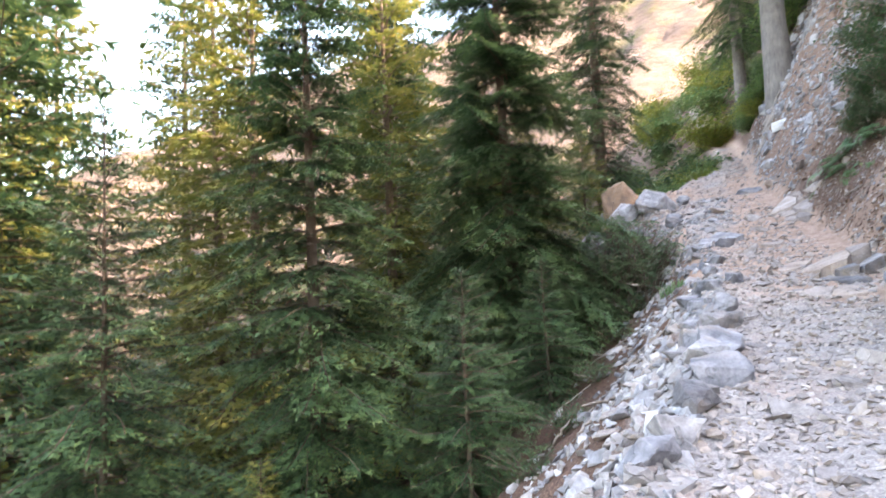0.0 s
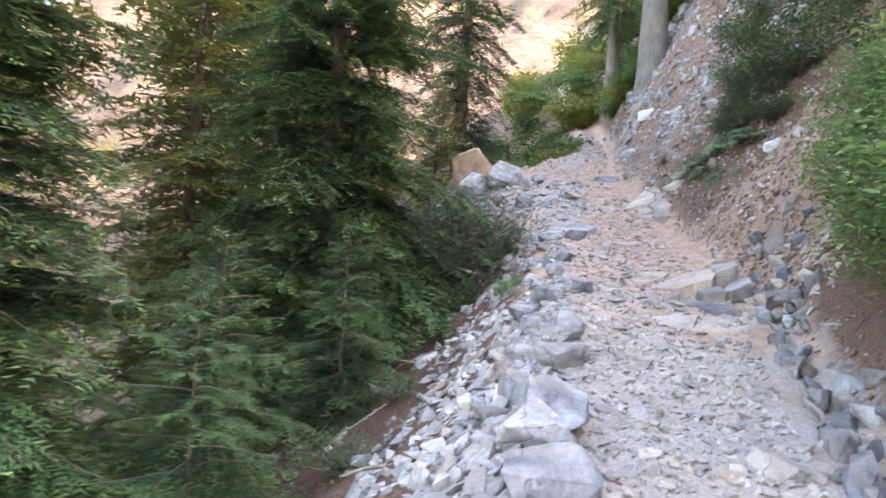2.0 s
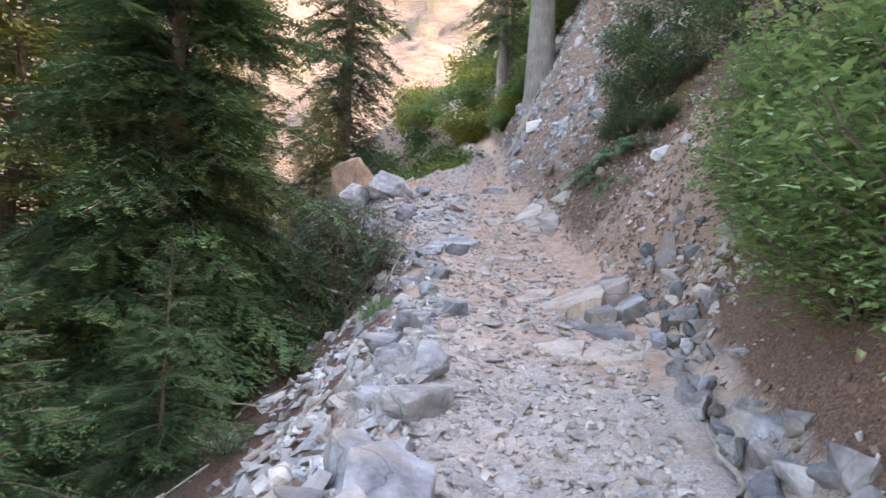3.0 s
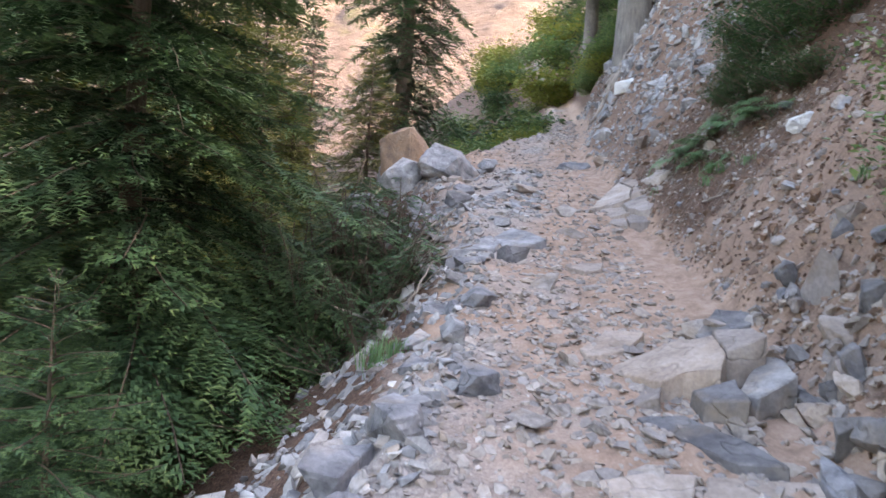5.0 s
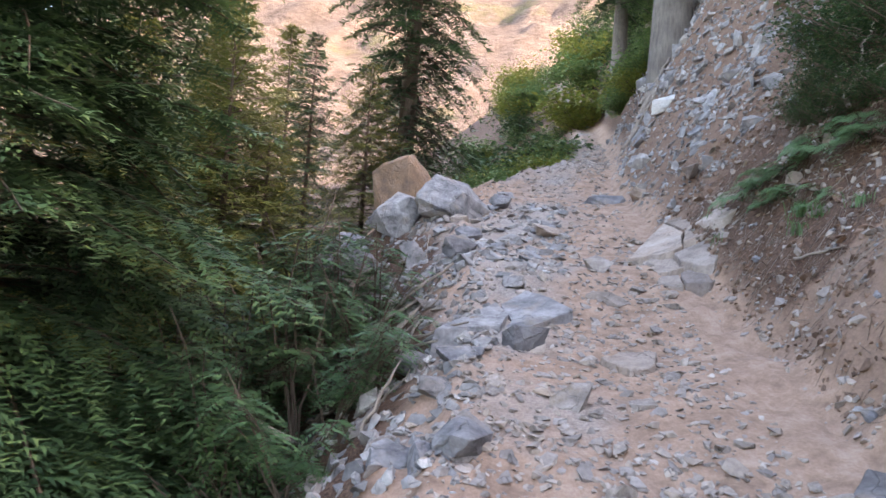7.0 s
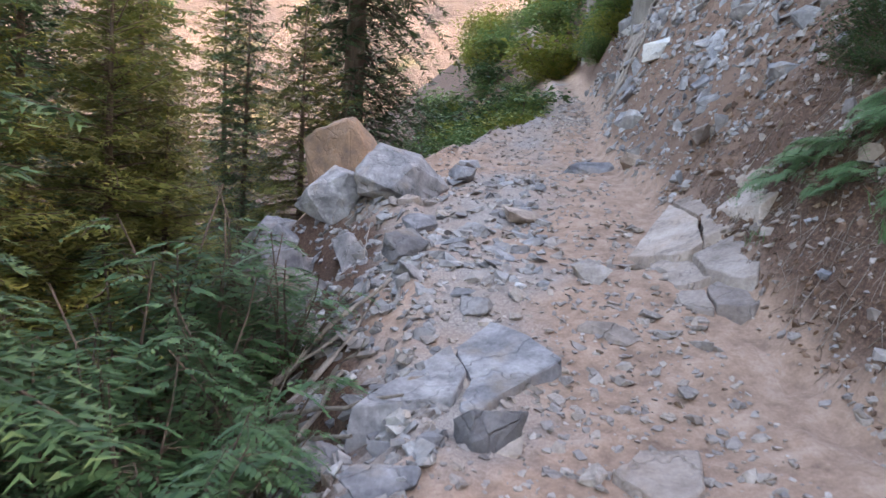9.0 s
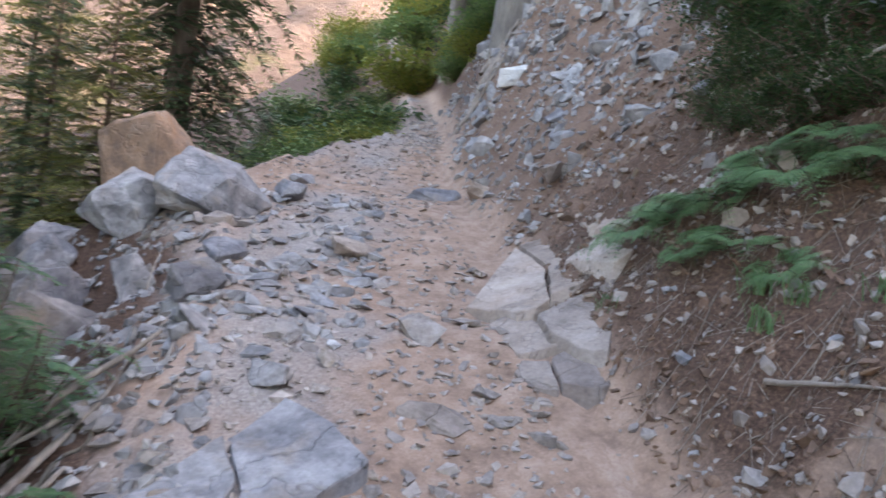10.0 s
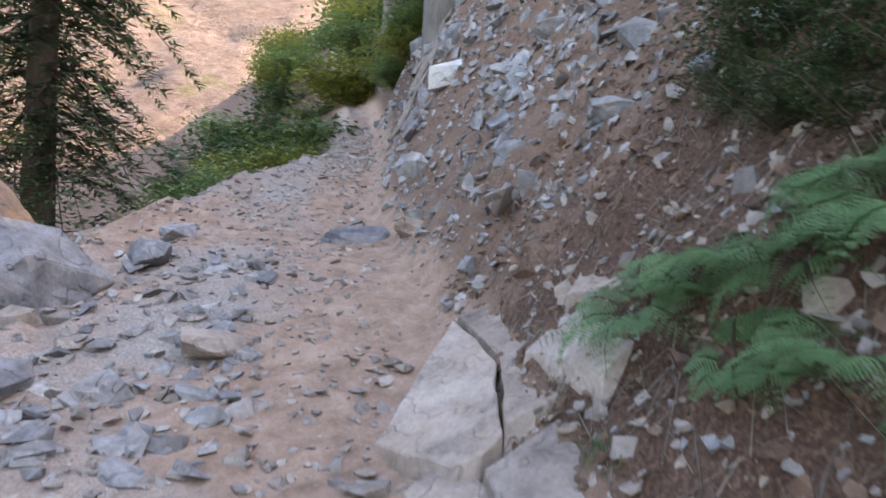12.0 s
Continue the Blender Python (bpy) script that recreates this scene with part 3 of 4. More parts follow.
def sapling_meshes(name, stems, tall, seed):
    """Bare leaning stems that carry feather-shaped leaves near their tops."""
    r = random.Random(seed)
    wood, vs, fs = [], [], []
    for i in range(stems):
        ang, reach, top = r.uniform(0, 6.283), r.uniform(0.15, 0.5), tall * r.uniform(0.6, 1.05)
        pts = [Vector((math.cos(ang) * reach * (j / 6) ** 1.3 + r.gauss(0, 0.012), math.sin(ang) * reach * (j / 6) ** 1.3 + r.gauss(0, 0.012), top * j / 6 - 0.05)) for j in range(7)]
        wood.append(tube(pts, [0.009 * (1 - 0.75 * j / 6) + 0.0015 for j in range(7)], 5))
        for n in range(15):
            k = r.uniform(0.3, 1.0) ** 0.7 * 5.999
            root = pts[int(k)].lerp(pts[int(k) + 1], k - int(k))
            a, ln = r.uniform(0, 6.283), r.uniform(0.16, 0.32)
            out, side = Vector((math.cos(a), math.sin(a), 0)), Vector((-math.sin(a), math.cos(a), 0))
            rise = r.uniform(0.0, 0.5)

            def rib(q):
                return root + out * (ln * q) + Vector((0, 0, ln * (rise * q - 0.6 * q * q)))

            wood.append(tube([rib(q / 3) for q in range(4)], [0.0022, 0.0018, 0.0014, 0.0008], 3))
            for h in range(3, 13):
                q = h / 12
                for sg in (1, -1):
                    leaf = 0.34 * ln * (1.15 - 0.55 * q)
                    way = (side * sg + out * 0.5 + Vector((0, 0, r.uniform(-0.4, 0.05)))).normalized()
                    base, wide = rib(q), out * leaf * 0.17
                    o = len(vs)
                    vs += [base, base + way * leaf * 0.45 + wide, base + way * leaf, base + way * leaf * 0.45 - wide]
                    fs += [(o, o + 1, o + 2), (o, o + 2, o + 3)]
    return mesh_of(name + "_stems", *join(wood), BARK), mesh_of(name + "_leaves", [tuple(v) for v in vs], fs, SAPLING_GREEN)


def grass_mesh(name, blades, length, seed):
    r = random.Random(seed)
    vs, fs = [], []
    for _ in range(blades):
        a, ln = r.uniform(0, 6.283), length * r.uniform(0.5, 1.1)
        root = Vector((r.gauss(0, 0.05), r.gauss(0, 0.05), -0.02))
        out = Vector((math.cos(a), math.sin(a), 0)) * r.uniform(0.2, 0.8)
        side = Vector((-math.sin(a), math.cos(a), 0)) * 0.003
        mid, tip = root + out * ln * 0.4 + Vector((0, 0, ln * 0.6)), root + out * ln + Vector((0, 0, ln * 0.75))
        o = len(vs)
        vs += [root - side, root + side, mid + side, mid - side, tip]
        fs += [(o, o + 1, o + 2), (o, o + 2, o + 3), (o + 3, o + 2, o + 4)]
    return mesh_of(name, [tuple(v) for v in vs], fs, FERN)


LIGHT = leafy_meshes("light", 0.75, 1.0, 28, 2500, 0.075, 31, BUSH)
LIGHT_B = leafy_meshes("light_b", 0.65, 0.85, 24, 2000, 0.085, 32, BUSH, 0.45)
DARK = leafy_meshes("dark", 0.9, 0.8, 26, 1900, 0.075, 33, DARK_BUSH)
LOW = leafy_meshes("low", 0.75, 0.45, 24, 1300, 0.055, 34, DARK_BUSH, 0.45)
BROAD = leafy_meshes("broad", 0.6, 1.9, 12, 520, 0.085, 35, DARK_BUSH, 0.75)
SAPLINGS = sapling_meshes("sapling_a", 6, 1.1, 71), sapling_meshes("sapling_b", 5, 1.35, 72)
MASS = leafy_meshes("mass", 1.3, 1.2, 30, 1700, 0.16, 36, BUSH, 0.55)
MASS_Y = leafy_meshes("mass_y", 1.2, 1.1, 28, 1500, 0.17, 37, YELLOW_BUSH, 0.55)
MASS_D = leafy_meshes("mass_d", 1.2, 1.0, 28, 1600, 0.15, 38, DARK_BUSH, 0.55)

for s, d, k, g, m in ((5.0, 1.75, 1.1, 0, LIGHT), (5.8, 1.95, 1.25, 50, LIGHT_B), (6.6, 1.8, 1.2, 110, LIGHT), (7.4, 1.9, 1.25, 170, LIGHT), (8.2, 1.9, 1.1, 230, LIGHT_B), (8.9, 2.2, 1.0, 290, LIGHT),
                      (7.0, 2.6, 1.5, 20, LIGHT_B), (8.1, 2.7, 1.5, 80, LIGHT), (5.8, 2.6, 1.5, 140, LIGHT_B), (9.4, 2.9, 1.2, 10, LIGHT_B), (4.3, 2.3, 1.2, 33, LIGHT), (6.2, 3.4, 1.6, 190, LIGHT), (7.8, 3.6, 1.6, 260, LIGHT_B), (9.6, 3.7, 1.4, 300, LIGHT), (4.4, 3.2, 1.5, 77, LIGHT), (6.1, 1.5, 0.75, 15, LIGHT_B), (6.9, 1.5, 0.8, 95, LIGHT), (7.7, 1.55, 0.8, 185, LIGHT_B), (5.3, 1.45, 0.7, 215, LIGHT), (8.7, 1.75, 0.8, 25, LIGHT), (9.75, 1.95, 0.85, 140, LIGHT_B), (10.3, 2.3, 0.95, 60, LIGHT), (9.2, 1.85, 0.8, 310, LIGHT), (10.9, 2.7, 0.95, 200, LIGHT_B), (9.8, 2.6, 1.2, 250, LIGHT), (8.3, 1.6, 0.6, 10, LIGHT_B)):
    bush(m, s, d, k, g, "leafy light green bush on the uphill bank", "bushes on the bank")
for s, d, k, g in ((15.6, 2.9, 1.1, 0), (16.4, 3.1, 1.1, 120), (17.3, 3.3, 1.0, 200), (14.7, 2.6, 1.0, 80), (15.4, 2.6, 0.8, 190), (14.0, 2.6, 0.8, 310), (13.7, 2.9, 1.0, 260), (12.3, 3.2, 1.0, 310), (14.2, 3.5, 1.3, 45), (16.0, 3.8, 1.3, 75), (18.4, 4.0, 1.1, 35), (11.5, 3.6, 1.0, 140), (15.2, 4.2, 1.2, 15), (14.5, 2.15, 0.42, 20), (14.0, 2.2, 0.45, 70), (13.7, 2.25, 0.5, 150), (15.1, 2.25, 0.45, 240), (14.25, 2.35, 0.55, 330), (13.4, 2.3, 0.5, 45), (14.8, 2.35, 0.5, 110), (13.1, 2.4, 0.55, 205), (15.6, 2.45, 0.5, 15), (14.6, 2.02, 0.36, 5), (14.2, 2.05, 0.38, 95), (15.0, 2.08, 0.34, 185), (17.5, 2.9, 0.8, 290), (16.4, 2.55, 0.55, 175)):
    bush(DARK, s, d, k, g, "dark green shrub hanging over the rubble bank", "dark shrubs above the bank")
for s, d, k, g in ((10.9, -2.0, 0.9, 0), (11.6, -2.2, 0.9, 77), (13.2, -2.7, 0.9, 200), (10.2, -2.3, 0.9, 250), (12.2, -3.1, 1.2, 300), (13.6, -3.5, 1.2, 30), (10.8, -3.2, 1.2, 100), (9.4, -3.4, 1.2, 20), (12.1, -1.75, 0.45, 50), (10.0, -3.0, 1.0, 190), (12.7, -2.1, 0.6, 5), (13.5, -2.0, 0.55, 95), (14.3, -2.4, 0.7, 175), (14.9, -2.9, 0.9, 265), (13.0, -2.4, 0.7, 333), (15.6, -3.3, 1.0, 12), (7.2, -2.3, 0.7, 66), (6.2, -2.4, 0.7, 156), (8.2, -2.2, 0.6, 246)):
    bush(LOW, s, d, k, g, "low dark shrub below the stone edge", "low shrubs below the trail")
for s, d, k, g in ((12.1, -2.9, 0.75, 90), (11.3, -2.8, 0.6, 300), (13.0, -3.1, 0.8, 40)):
    bush(BROAD, s, d, k, g, "thin-stemmed shrub with broad green leaves", "broad-leaved shrubs below the trail")
for i, (s, d, k, g) in enumerate(((11.55, -1.75, 0.9, 0), (11.9, -2.1, 1.1, 130), (12.5, -1.75, 0.95, 220), (12.9, -2.2, 1.2, 60), (13.4, -1.9, 1.0, 300), (11.2, -2.3, 1.0, 170), (12.2, -2.6, 1.15, 20), (13.8, -2.3, 1.1, 100), (10.9, -1.8, 0.75, 250), (11.6, -2.7, 1.1, 200), (12.0, -1.55, 0.6, 310), (12.9, -2.7, 1.6, 15), (13.4, -2.9, 1.75, 75), (12.5, -3.0, 1.6, 145), (13.7, -2.55, 1.45, 260))):
    bush(SAPLINGS[i % 2], s, d, k, g, "thin dark-stemmed sapling with feathery compound leaves", "saplings below the trail edge")
r = random.Random(77)
for i in range(105):
    s = r.uniform(19.5, 46)
    d = r.uniform(-4.5, 7)
    if s < 26 and -0.9 - 0.35 * max(0.0, 22.0 - s) < d < 0.95:
        continue
    if s < 24.5 and d > -0.9:
        continue
    m = r.choice((MASS, MASS, MASS_D, MASS_Y if d < 2 else MASS, MASS_Y if d < -2 else MASS))
    bush(m, s, d, r.choice((0.5, 0.75, 0.95, 1.25)) * (0.65 if s < 24 else 1.0 if s < 30 else 1.15), r.uniform(0, 360), "yellow bush on the slope beyond" if m is MASS_Y else "rounded green bush on the slope beyond", "bushes beyond the crest", -0.1)

for i in range(30):
    s = r.uniform(18.5, 27.5)
    d = r.uniform(2.9, 5.5) - 0.12 * max(0.0, s - 21.0)
    bush(r.choice((MASS, MASS_D, MASS_D)), s, d, r.uniform(0.55, 1.0), r.uniform(0, 360), "dark green bush along the top of the rubble bank", "bushes above the rubble bank", -0.1)
for i in range(34):
    s = r.uniform(20.0, 27.5)
    d = -0.75 - 0.35 * max(0.0, 22.0 - s) - r.uniform(0.0, 2.6)
    bush(r.choice((MASS, MASS_D, MASS, MASS_Y)), s, d, r.uniform(0.45, 0.75), r.uniform(0, 360), "low green bush along the narrow upper trail", "bushes beyond the crest", -0.08)
# Sunlit patch below the crest, made with brighter yellow leaves.
for i in range(9):
    bush(MASS_Y, r.uniform(23.5, 30.0), r.uniform(-5.5, -2.8), r.uniform(0.6, 0.95), r.uniform(0, 360), "yellow-green bush below the crest, sunlight painted into its leaves", "bushes beyond the crest", -0.08)
for i in range(14):
    s = r.uniform(23.6, 28.5)
    bush(r.choice((MASS, MASS_Y, MASS)), s, r.uniform(0.75, 1.5), r.uniform(0.4, 0.7), r.uniform(0, 360), "green bush crowding the uphill side of the trail", "bushes beyond the crest", -0.08)

FERNS = fern_meshes("fern_a", 7, 0.5, 41), fern_meshes("fern_b", 6, 0.42, 42)
for i, (s, d, k) in enumerate(((13.7, 1.64, 0.7), (13.85, 1.56, 0.65), (14.5, 1.48, 0.8), (14.4, 1.58, 0.85), (14.15, 1.7, 0.9), (14.02, 1.76, 0.9), (13.8, 1.92, 0.95), (13.5, 2.05, 0.9), (14.05, 1.95, 0.8), (14.0, 1.52, 0.65), (13.3, 2.1, 0.9), (7.6, 1.65, 0.7), (13.38, 1.66, 0.5), (13.75, 2.12, 0.8))):
    fern(FERNS[i % 2], s, d, k, i * 61)
TUFT = grass_mesh("grass_blades", 60, 0.2, 51)
for i, (s, d, k) in enumerate(((13.4, 1.58, 0.9), (13.25, 1.5, 0.9), (14.2, 1.22, 0.8), (13.2, 1.62, 0.8), (10.1, -1.5, 1.3), (10.0, -1.35, 1.2), (14.9, 1.3, 0.8), (9.6, -1.35, 0.9), (10.9, 1.9, 0.9), (12.9, 1.75, 0.8))):
    ob = new("grass_tuft", TUFT)
    p = at(s, d)
    ob.matrix_world = pose(p.x, p.y, p.z, 0, 0, i * 40) @ Matrix.Diagonal((k, k, k, 1))
    tagged(ob, "small green grass tuft on bare earth", "grass", "grass tufts")

# ---- trees above the bank ----
TRUNK_AT = at(22.1, 1.32)
conifer("tall", 0, 0, 1.15, 140, "big fir with a thick grey trunk above the bank", xyz=(TRUNK_AT.x, TRUNK_AT.y, TRUNK_AT.z - 0.1))
conifer("tall", 30.0, 0.9, 0.8, 250, "thinner fir with a straight grey-brown trunk")
for s, d, k, g in ((19, 7, 0.7, 30), (13, 8, 0.7, 100), (7, 8.5, 0.6, 160), (2, 7, 0.6, 220), (24, 8, 0.8, 280)):
    conifer("far", s, d, k, g, "dark fir on the steep slope above", "firs above the bank")

# ---- the named rocks ----
lay_rock("boulder", 16.5, -1.7, (1.25, 1.0, 0.68), SLATE, "blocky grey-blue boulder at the trail edge", HEADING + 60, 8, 10, 0.3, 7)
lay_rock("boulder", 17.35, -2.6, (1.15, 1.05, 1.6), ORANGE_ROCK, "upright rust-stained boulder at the trail edge", HEADING + 50, 24, -22, 0.27, 19, points=15)
lay_rock("boulder", 16.5, -2.5, (0.95, 0.75, 0.78), SLATE, "pale grey boulder leaning on the trail edge", HEADING - 20, 0, 15, 0.4, 15)
for i, (s, d, w) in enumerate(((17.2, -3.2, 1.1), (16.6, -3.4, 0.9), (16.2, -3.1, 0.8), (15.7, -2.7, 0.75), (17.9, -3.0, 1.0), (15.3, -2.0, 0.5))):
    lay_rock("boulder", s, d, (w * 0.8, w, w * 1.1), ORANGE_ROCK if i == 0 else SLATE, "weathered grey boulder in the edge outcrop", HEADING + i * 50, 10, 12, 0.35, 60 + i, "outcrop boulders")
lay_rock("boulder", 15.0, -2.3, (0.9, 0.5, 0.7), DARK_SLATE, "dark slate boulder below the trail edge", HEADING + 40, 0, 20, 0.4, 18)


def bedrock(s, d, label, pieces, material):
    ob = new("rock_slab")
    for i, (outline, thick, base, tilt) in enumerate(pieces):
        plate(ob, outline, thick, material, i + s, base, tilt)
    return tagged(ob, label, "rock")


bedrock(14.9, 1.0, "broad cracked tan slab sloping up from the trail", (
    (((14.97, 0.50), (15.8, 0.94), (15.21, 1.06), (14.6, 0.97), (14.5, 0.87), (14.5, 0.78)), 0.3, -0.2, 0.45),
    (((15.82, 0.96), (15.8, 1.18), (15.34, 1.3), (14.66, 1.22), (14.62, 1.0), (15.23, 1.08)), 0.3, -0.2, 0.46),
    (((14.45, 0.88), (14.59, 1.21), (13.99, 1.16), (13.83, 1.08), (13.95, 0.97), (14.17, 0.88)), 0.3, -0.2, 0.42),
    (((14.51, 0.6), (14.74, 0.8), (14.44, 0.88), (14.16, 0.96), (14.1, 0.94), (14.05, 0.69), (14.27, 0.65)), 0.25, -0.11, 0.26),
    (((13.99, 0.85), (14.07, 0.96), (14.0, 1.14), (13.77, 1.13), (13.67, 1.01), (13.74, 0.83)), 0.25, -0.11, 0.25),
    (((14.02, 0.69), (13.98, 0.83), (13.73, 0.81), (13.76, 0.68), (13.9, 0.62)), 0.2, -0.11, 0.24)), TAN_SLATE)
bedrock(15.0, 1.4, "pale weathered outcrop set in the bank above the slab", (
    (((14.98, 1.15), (15.1, 1.35), (14.9, 1.5), (14.5, 1.44), (14.45, 1.3)), 0.35, -0.33, 0.66),
    (((15.13, 1.36), (15.34, 1.53), (15.25, 1.69), (14.87, 1.64), (14.93, 1.51)), 0.35, -0.3, 0.68)), TAN_SLATE)
bedrock(9.6, 0.6, "wedge of tan bedrock rising from the trail", (
    (((9.74, -0.02), (9.8, 0.21), (9.9, 0.42), (9.84, 0.64), (9.47, 0.62), (9.28, 0.56), (9.39, 0.41), (9.33, 0.29)), 0.45, -0.02, 0.42),
    (((9.86, 0.65), (9.72, 0.82), (9.55, 0.85), (9.5, 0.74), (9.48, 0.63)), 0.4, -0.03, 0.44),
    (((9.72, 0.0), (9.44, 0.3), (9.17, 0.27), (9.22, 0.1)), 0.3, -0.05, 0.38),
    (((10.0, -0.12), (10.32, 0.09), (10.3, 0.36), (9.96, 0.16), (9.85, -0.08)), 0.25, 0.03, 0.1)), TAN_SLATE)
bedrock(9.3, 0.8, "dark broken slate ledge under the tan wedge", (
    (((9.66, 0.87), (9.56, 0.95), (9.25, 0.92), (9.08, 0.72), (9.2, 0.64), (9.46, 0.74)), 0.35, -0.17, 0.42),
    (((10.43, 0.65), (10.79, 0.93), (10.6, 1.12), (10.44, 1.05), (10.32, 0.76)), 0.3, -0.17, 0.3),
    (((9.24, 0.43), (9.34, 0.66), (8.98, 0.65), (9.06, 0.46)), 0.3, -0.03, 0.26),
    (((8.99, 0.14), (9.02, 0.37), (8.69, 0.6), (8.48, 0.7), (8.51, 0.52), (8.74, 0.32)), 0.25, -0.03, 0.16)), DARK_SLATE)
bedrock(8.2, 0.4, "flat grey bedrock forming a low step across the trail", (
    (((8.3, -0.04), (8.4, 0.14), (8.42, 0.35), (8.1, 0.27), (8.12, 0.1)), 0.2, 0.012, 0.03),
    (((8.42, 0.38), (8.43, 0.86), (8.02, 0.66), (7.98, 0.46), (8.1, 0.3)), 0.2, 0.015, 0.035)), TAN_SLATE)
bedrock(13.0, -0.6, "large flat grey flagstone at the trail edge", (
    (((12.37, -1.24), (12.69, -1.07), (13.08, -0.82), (12.78, -0.71), (12.53, -0.76), (12.46, -0.98)), 0.34, 0.1, 0.04),
    (((13.1, -0.79), (13.42, -0.58), (13.25, -0.36), (13.01, -0.2), (12.71, -0.46), (12.42, -0.66), (12.49, -0.72), (12.8, -0.68)), 0.34, 0.085, 0.06)), SLATE)
bedrock(12.1, 0.1, "flat tan plate bedded in the trail", (
    (((12.08, -0.05), (12.28, 0.07), (12.31, 0.32), (12.02, 0.28), (11.87, 0.11)), 0.2, 0.045, 0.02),), TAN_SLATE)
lay_rock("rock_slab", 12.27, -0.58, (0.34, 0.3, 0.3), DARK_SLATE, "dark square stone leaning on the flagstone", HEADING + 35, 20, 0, 0.4, 28)
lay_rock("step_stone", 18.1, 0.3, (0.75, 0.35, 0.26), SLATE, "grey stone forming a step in the trail", HEADING + 5, 0, 0, 0.4, 30)
lay_rock("step_stone", 17.8, 0.85, (0.5, 0.4, 0.22), TAN_SLATE, "tan stone forming a step in the trail", HEADING - 10, 0, 0, 0.5, 31)
lay_rock("flat_stone", 15.85, -0.42, (0.56, 0.42, 0.14), TAN_SLATE, "loose flat tan stone lying on the trail", HEADING + 30, 12, 6, 0.2, 33)
lay_rock("flat_stone", 13.45, 0.14, (0.42, 0.28, 0.12), TAN_SLATE, "loose flat tan stone lying on the trail", HEADING, 5, 0, 0.35, 34)
lay_rock("white_rock", 19.3, 1.1, (0.55, 0.4, 0.34), WHITE_ROCK, "bright white quartz rock on the rubble bank", HEADING, 0, -20, 0.25, 36)
lay_rock("white_rock", 17.9, 2.0, (0.46, 0.34, 0.2), SLATE, "pale flat rock on the rubble bank", HEADING, 0, -25, 0.25, 37)
lay_rock("white_rock", 12.6, 2.1, (0.38, 0.24, 0.18), WHITE_ROCK, "white quartz rock jutting from the soil bank", HEADING + 20, 0, -25, 0.3, 38)
lay_rock("slab_rock", 14.05, 2.95, (0.3, 0.55, 0.5), DARK_SLATE, "dark flat rock under the overhanging shrubs", HEADING + 10, 20, -30, 0.3, 39)
for i, (s, d, w) in enumerate(((16.54, 1.37, 0.5), (16.85, 1.5, 0.5), (17.5, 1.5, 0.45), (15.53, 2.2, 0.42), (16.1, 1.95, 0.5), (18.4, 1.6, 0.4), (15.2, 2.4, 0.5), (18.0, 2.6, 0.45), (16.6, 2.7, 0.5), (20.2, 1.1, 0.6), (20.7, 0.75, 0.5), (19.4, 0.75, 0.55), (21.8, 1.0, 0.6), (22.2, 1.3, 0.5), (13.4, 2.9, 0.3), (14.4, 2.7, 0.4),
                               (11.68, 1.72, 0.24), (11.9, 1.45, 0.16), (10.8, 1.36, 0.28), (10.55, 1.29, 0.22), (12.3, 2.3, 0.3), (11.4, 2.2, 0.3), (12.9, 1.9, 0.2), (13.92, 1.4, 0.13), (13.5, 1.3, 0.12), (11.0, 1.8, 0.2), (12.1, 1.35, 0.14), (13.2, 2.2, 0.24), (14.3, 2.4, 0.3), (14.7, 2.3, 0.22), (10.2, 1.7, 0.25), (11.2, 1.15, 0.15))):
    lay_rock("bank_rock", s, d, (w * 0.55, w, w * 0.4), SLATE if i % 7 else TAN_SLATE, "angular grey rock lodged in the rubble bank", HEADING + i * 37 % 50 - 25, 15, -30, 0.45, 40 + i, "rocks in the bank")
for i, (s, d, w) in enumerate(((10.6, -1.13, 0.26), (10.55, -0.99, 0.25), (10.62, -0.8, 0.36), (11.3, -1.0, 0.3), (11.7, -0.95, 0.34), (8.4, -0.92, 0.42), (7.62, -0.7, 0.48), (7.76, -0.93, 0.36), (6.94, -0.7, 0.46), (6.3, -0.85, 0.4), (5.76, -0.62, 0.55), (5.42, -0.66, 0.5), (5.0, -0.55, 0.5), (4.45, -0.63, 0.38), (4.0, -0.7, 0.42), (3.6, -0.75, 0.4), (10.15, -1.22, 0.24), (9.95, -0.94, 0.28), (6.0, -1.0, 0.3), (9.05, -0.68, 0.32), (8.15, -1.1, 0.36), (13.62, -0.66, 0.28), (14.02, -1.1, 0.38), (14.6, -1.25, 0.45), (15.3, -1.3, 0.4), (17.2, -1.2, 0.5), (18.0, -1.2, 0.45), (12.2, -1.36, 0.32), (13.45, -1.6, 0.26), (10.5, -2.1, 0.26), (7.2, -1.0, 0.3), (9.45, -1.12, 0.24))):
    lay_rock("edge_stone", s, d, (w * 0.85, w * 1.15, w * 0.6), DARK_SLATE if i % 5 == 3 else SLATE, "angular grey stone lining the downhill trail edge", HEADING + i * 53 % 70 - 35, 8, 10, 0.35, 80 + i, "edge stones")
for i in range(70):
    r = random.Random(i + 900)
    s = 3.6 + i * 0.07 + r.uniform(-0.1, 0.1)
    d, w = lerp_table(s, RIGHT) + 0.1 + r.uniform(-0.2, 0.22), r.uniform(0.13, 0.32)
    lay_rock("slate_block", s, d, (w * 0.6, w * 1.2, w * 0.75), SLATE if i % 3 == 1 else DARK_SLATE, "dark blue-grey slate block along the uphill edge", HEADING + i * 41 % 90 - 45, 6 + i * 29 % 16 - 8, -8, 0.5, 120 + i, "slate blocks on the uphill edge")

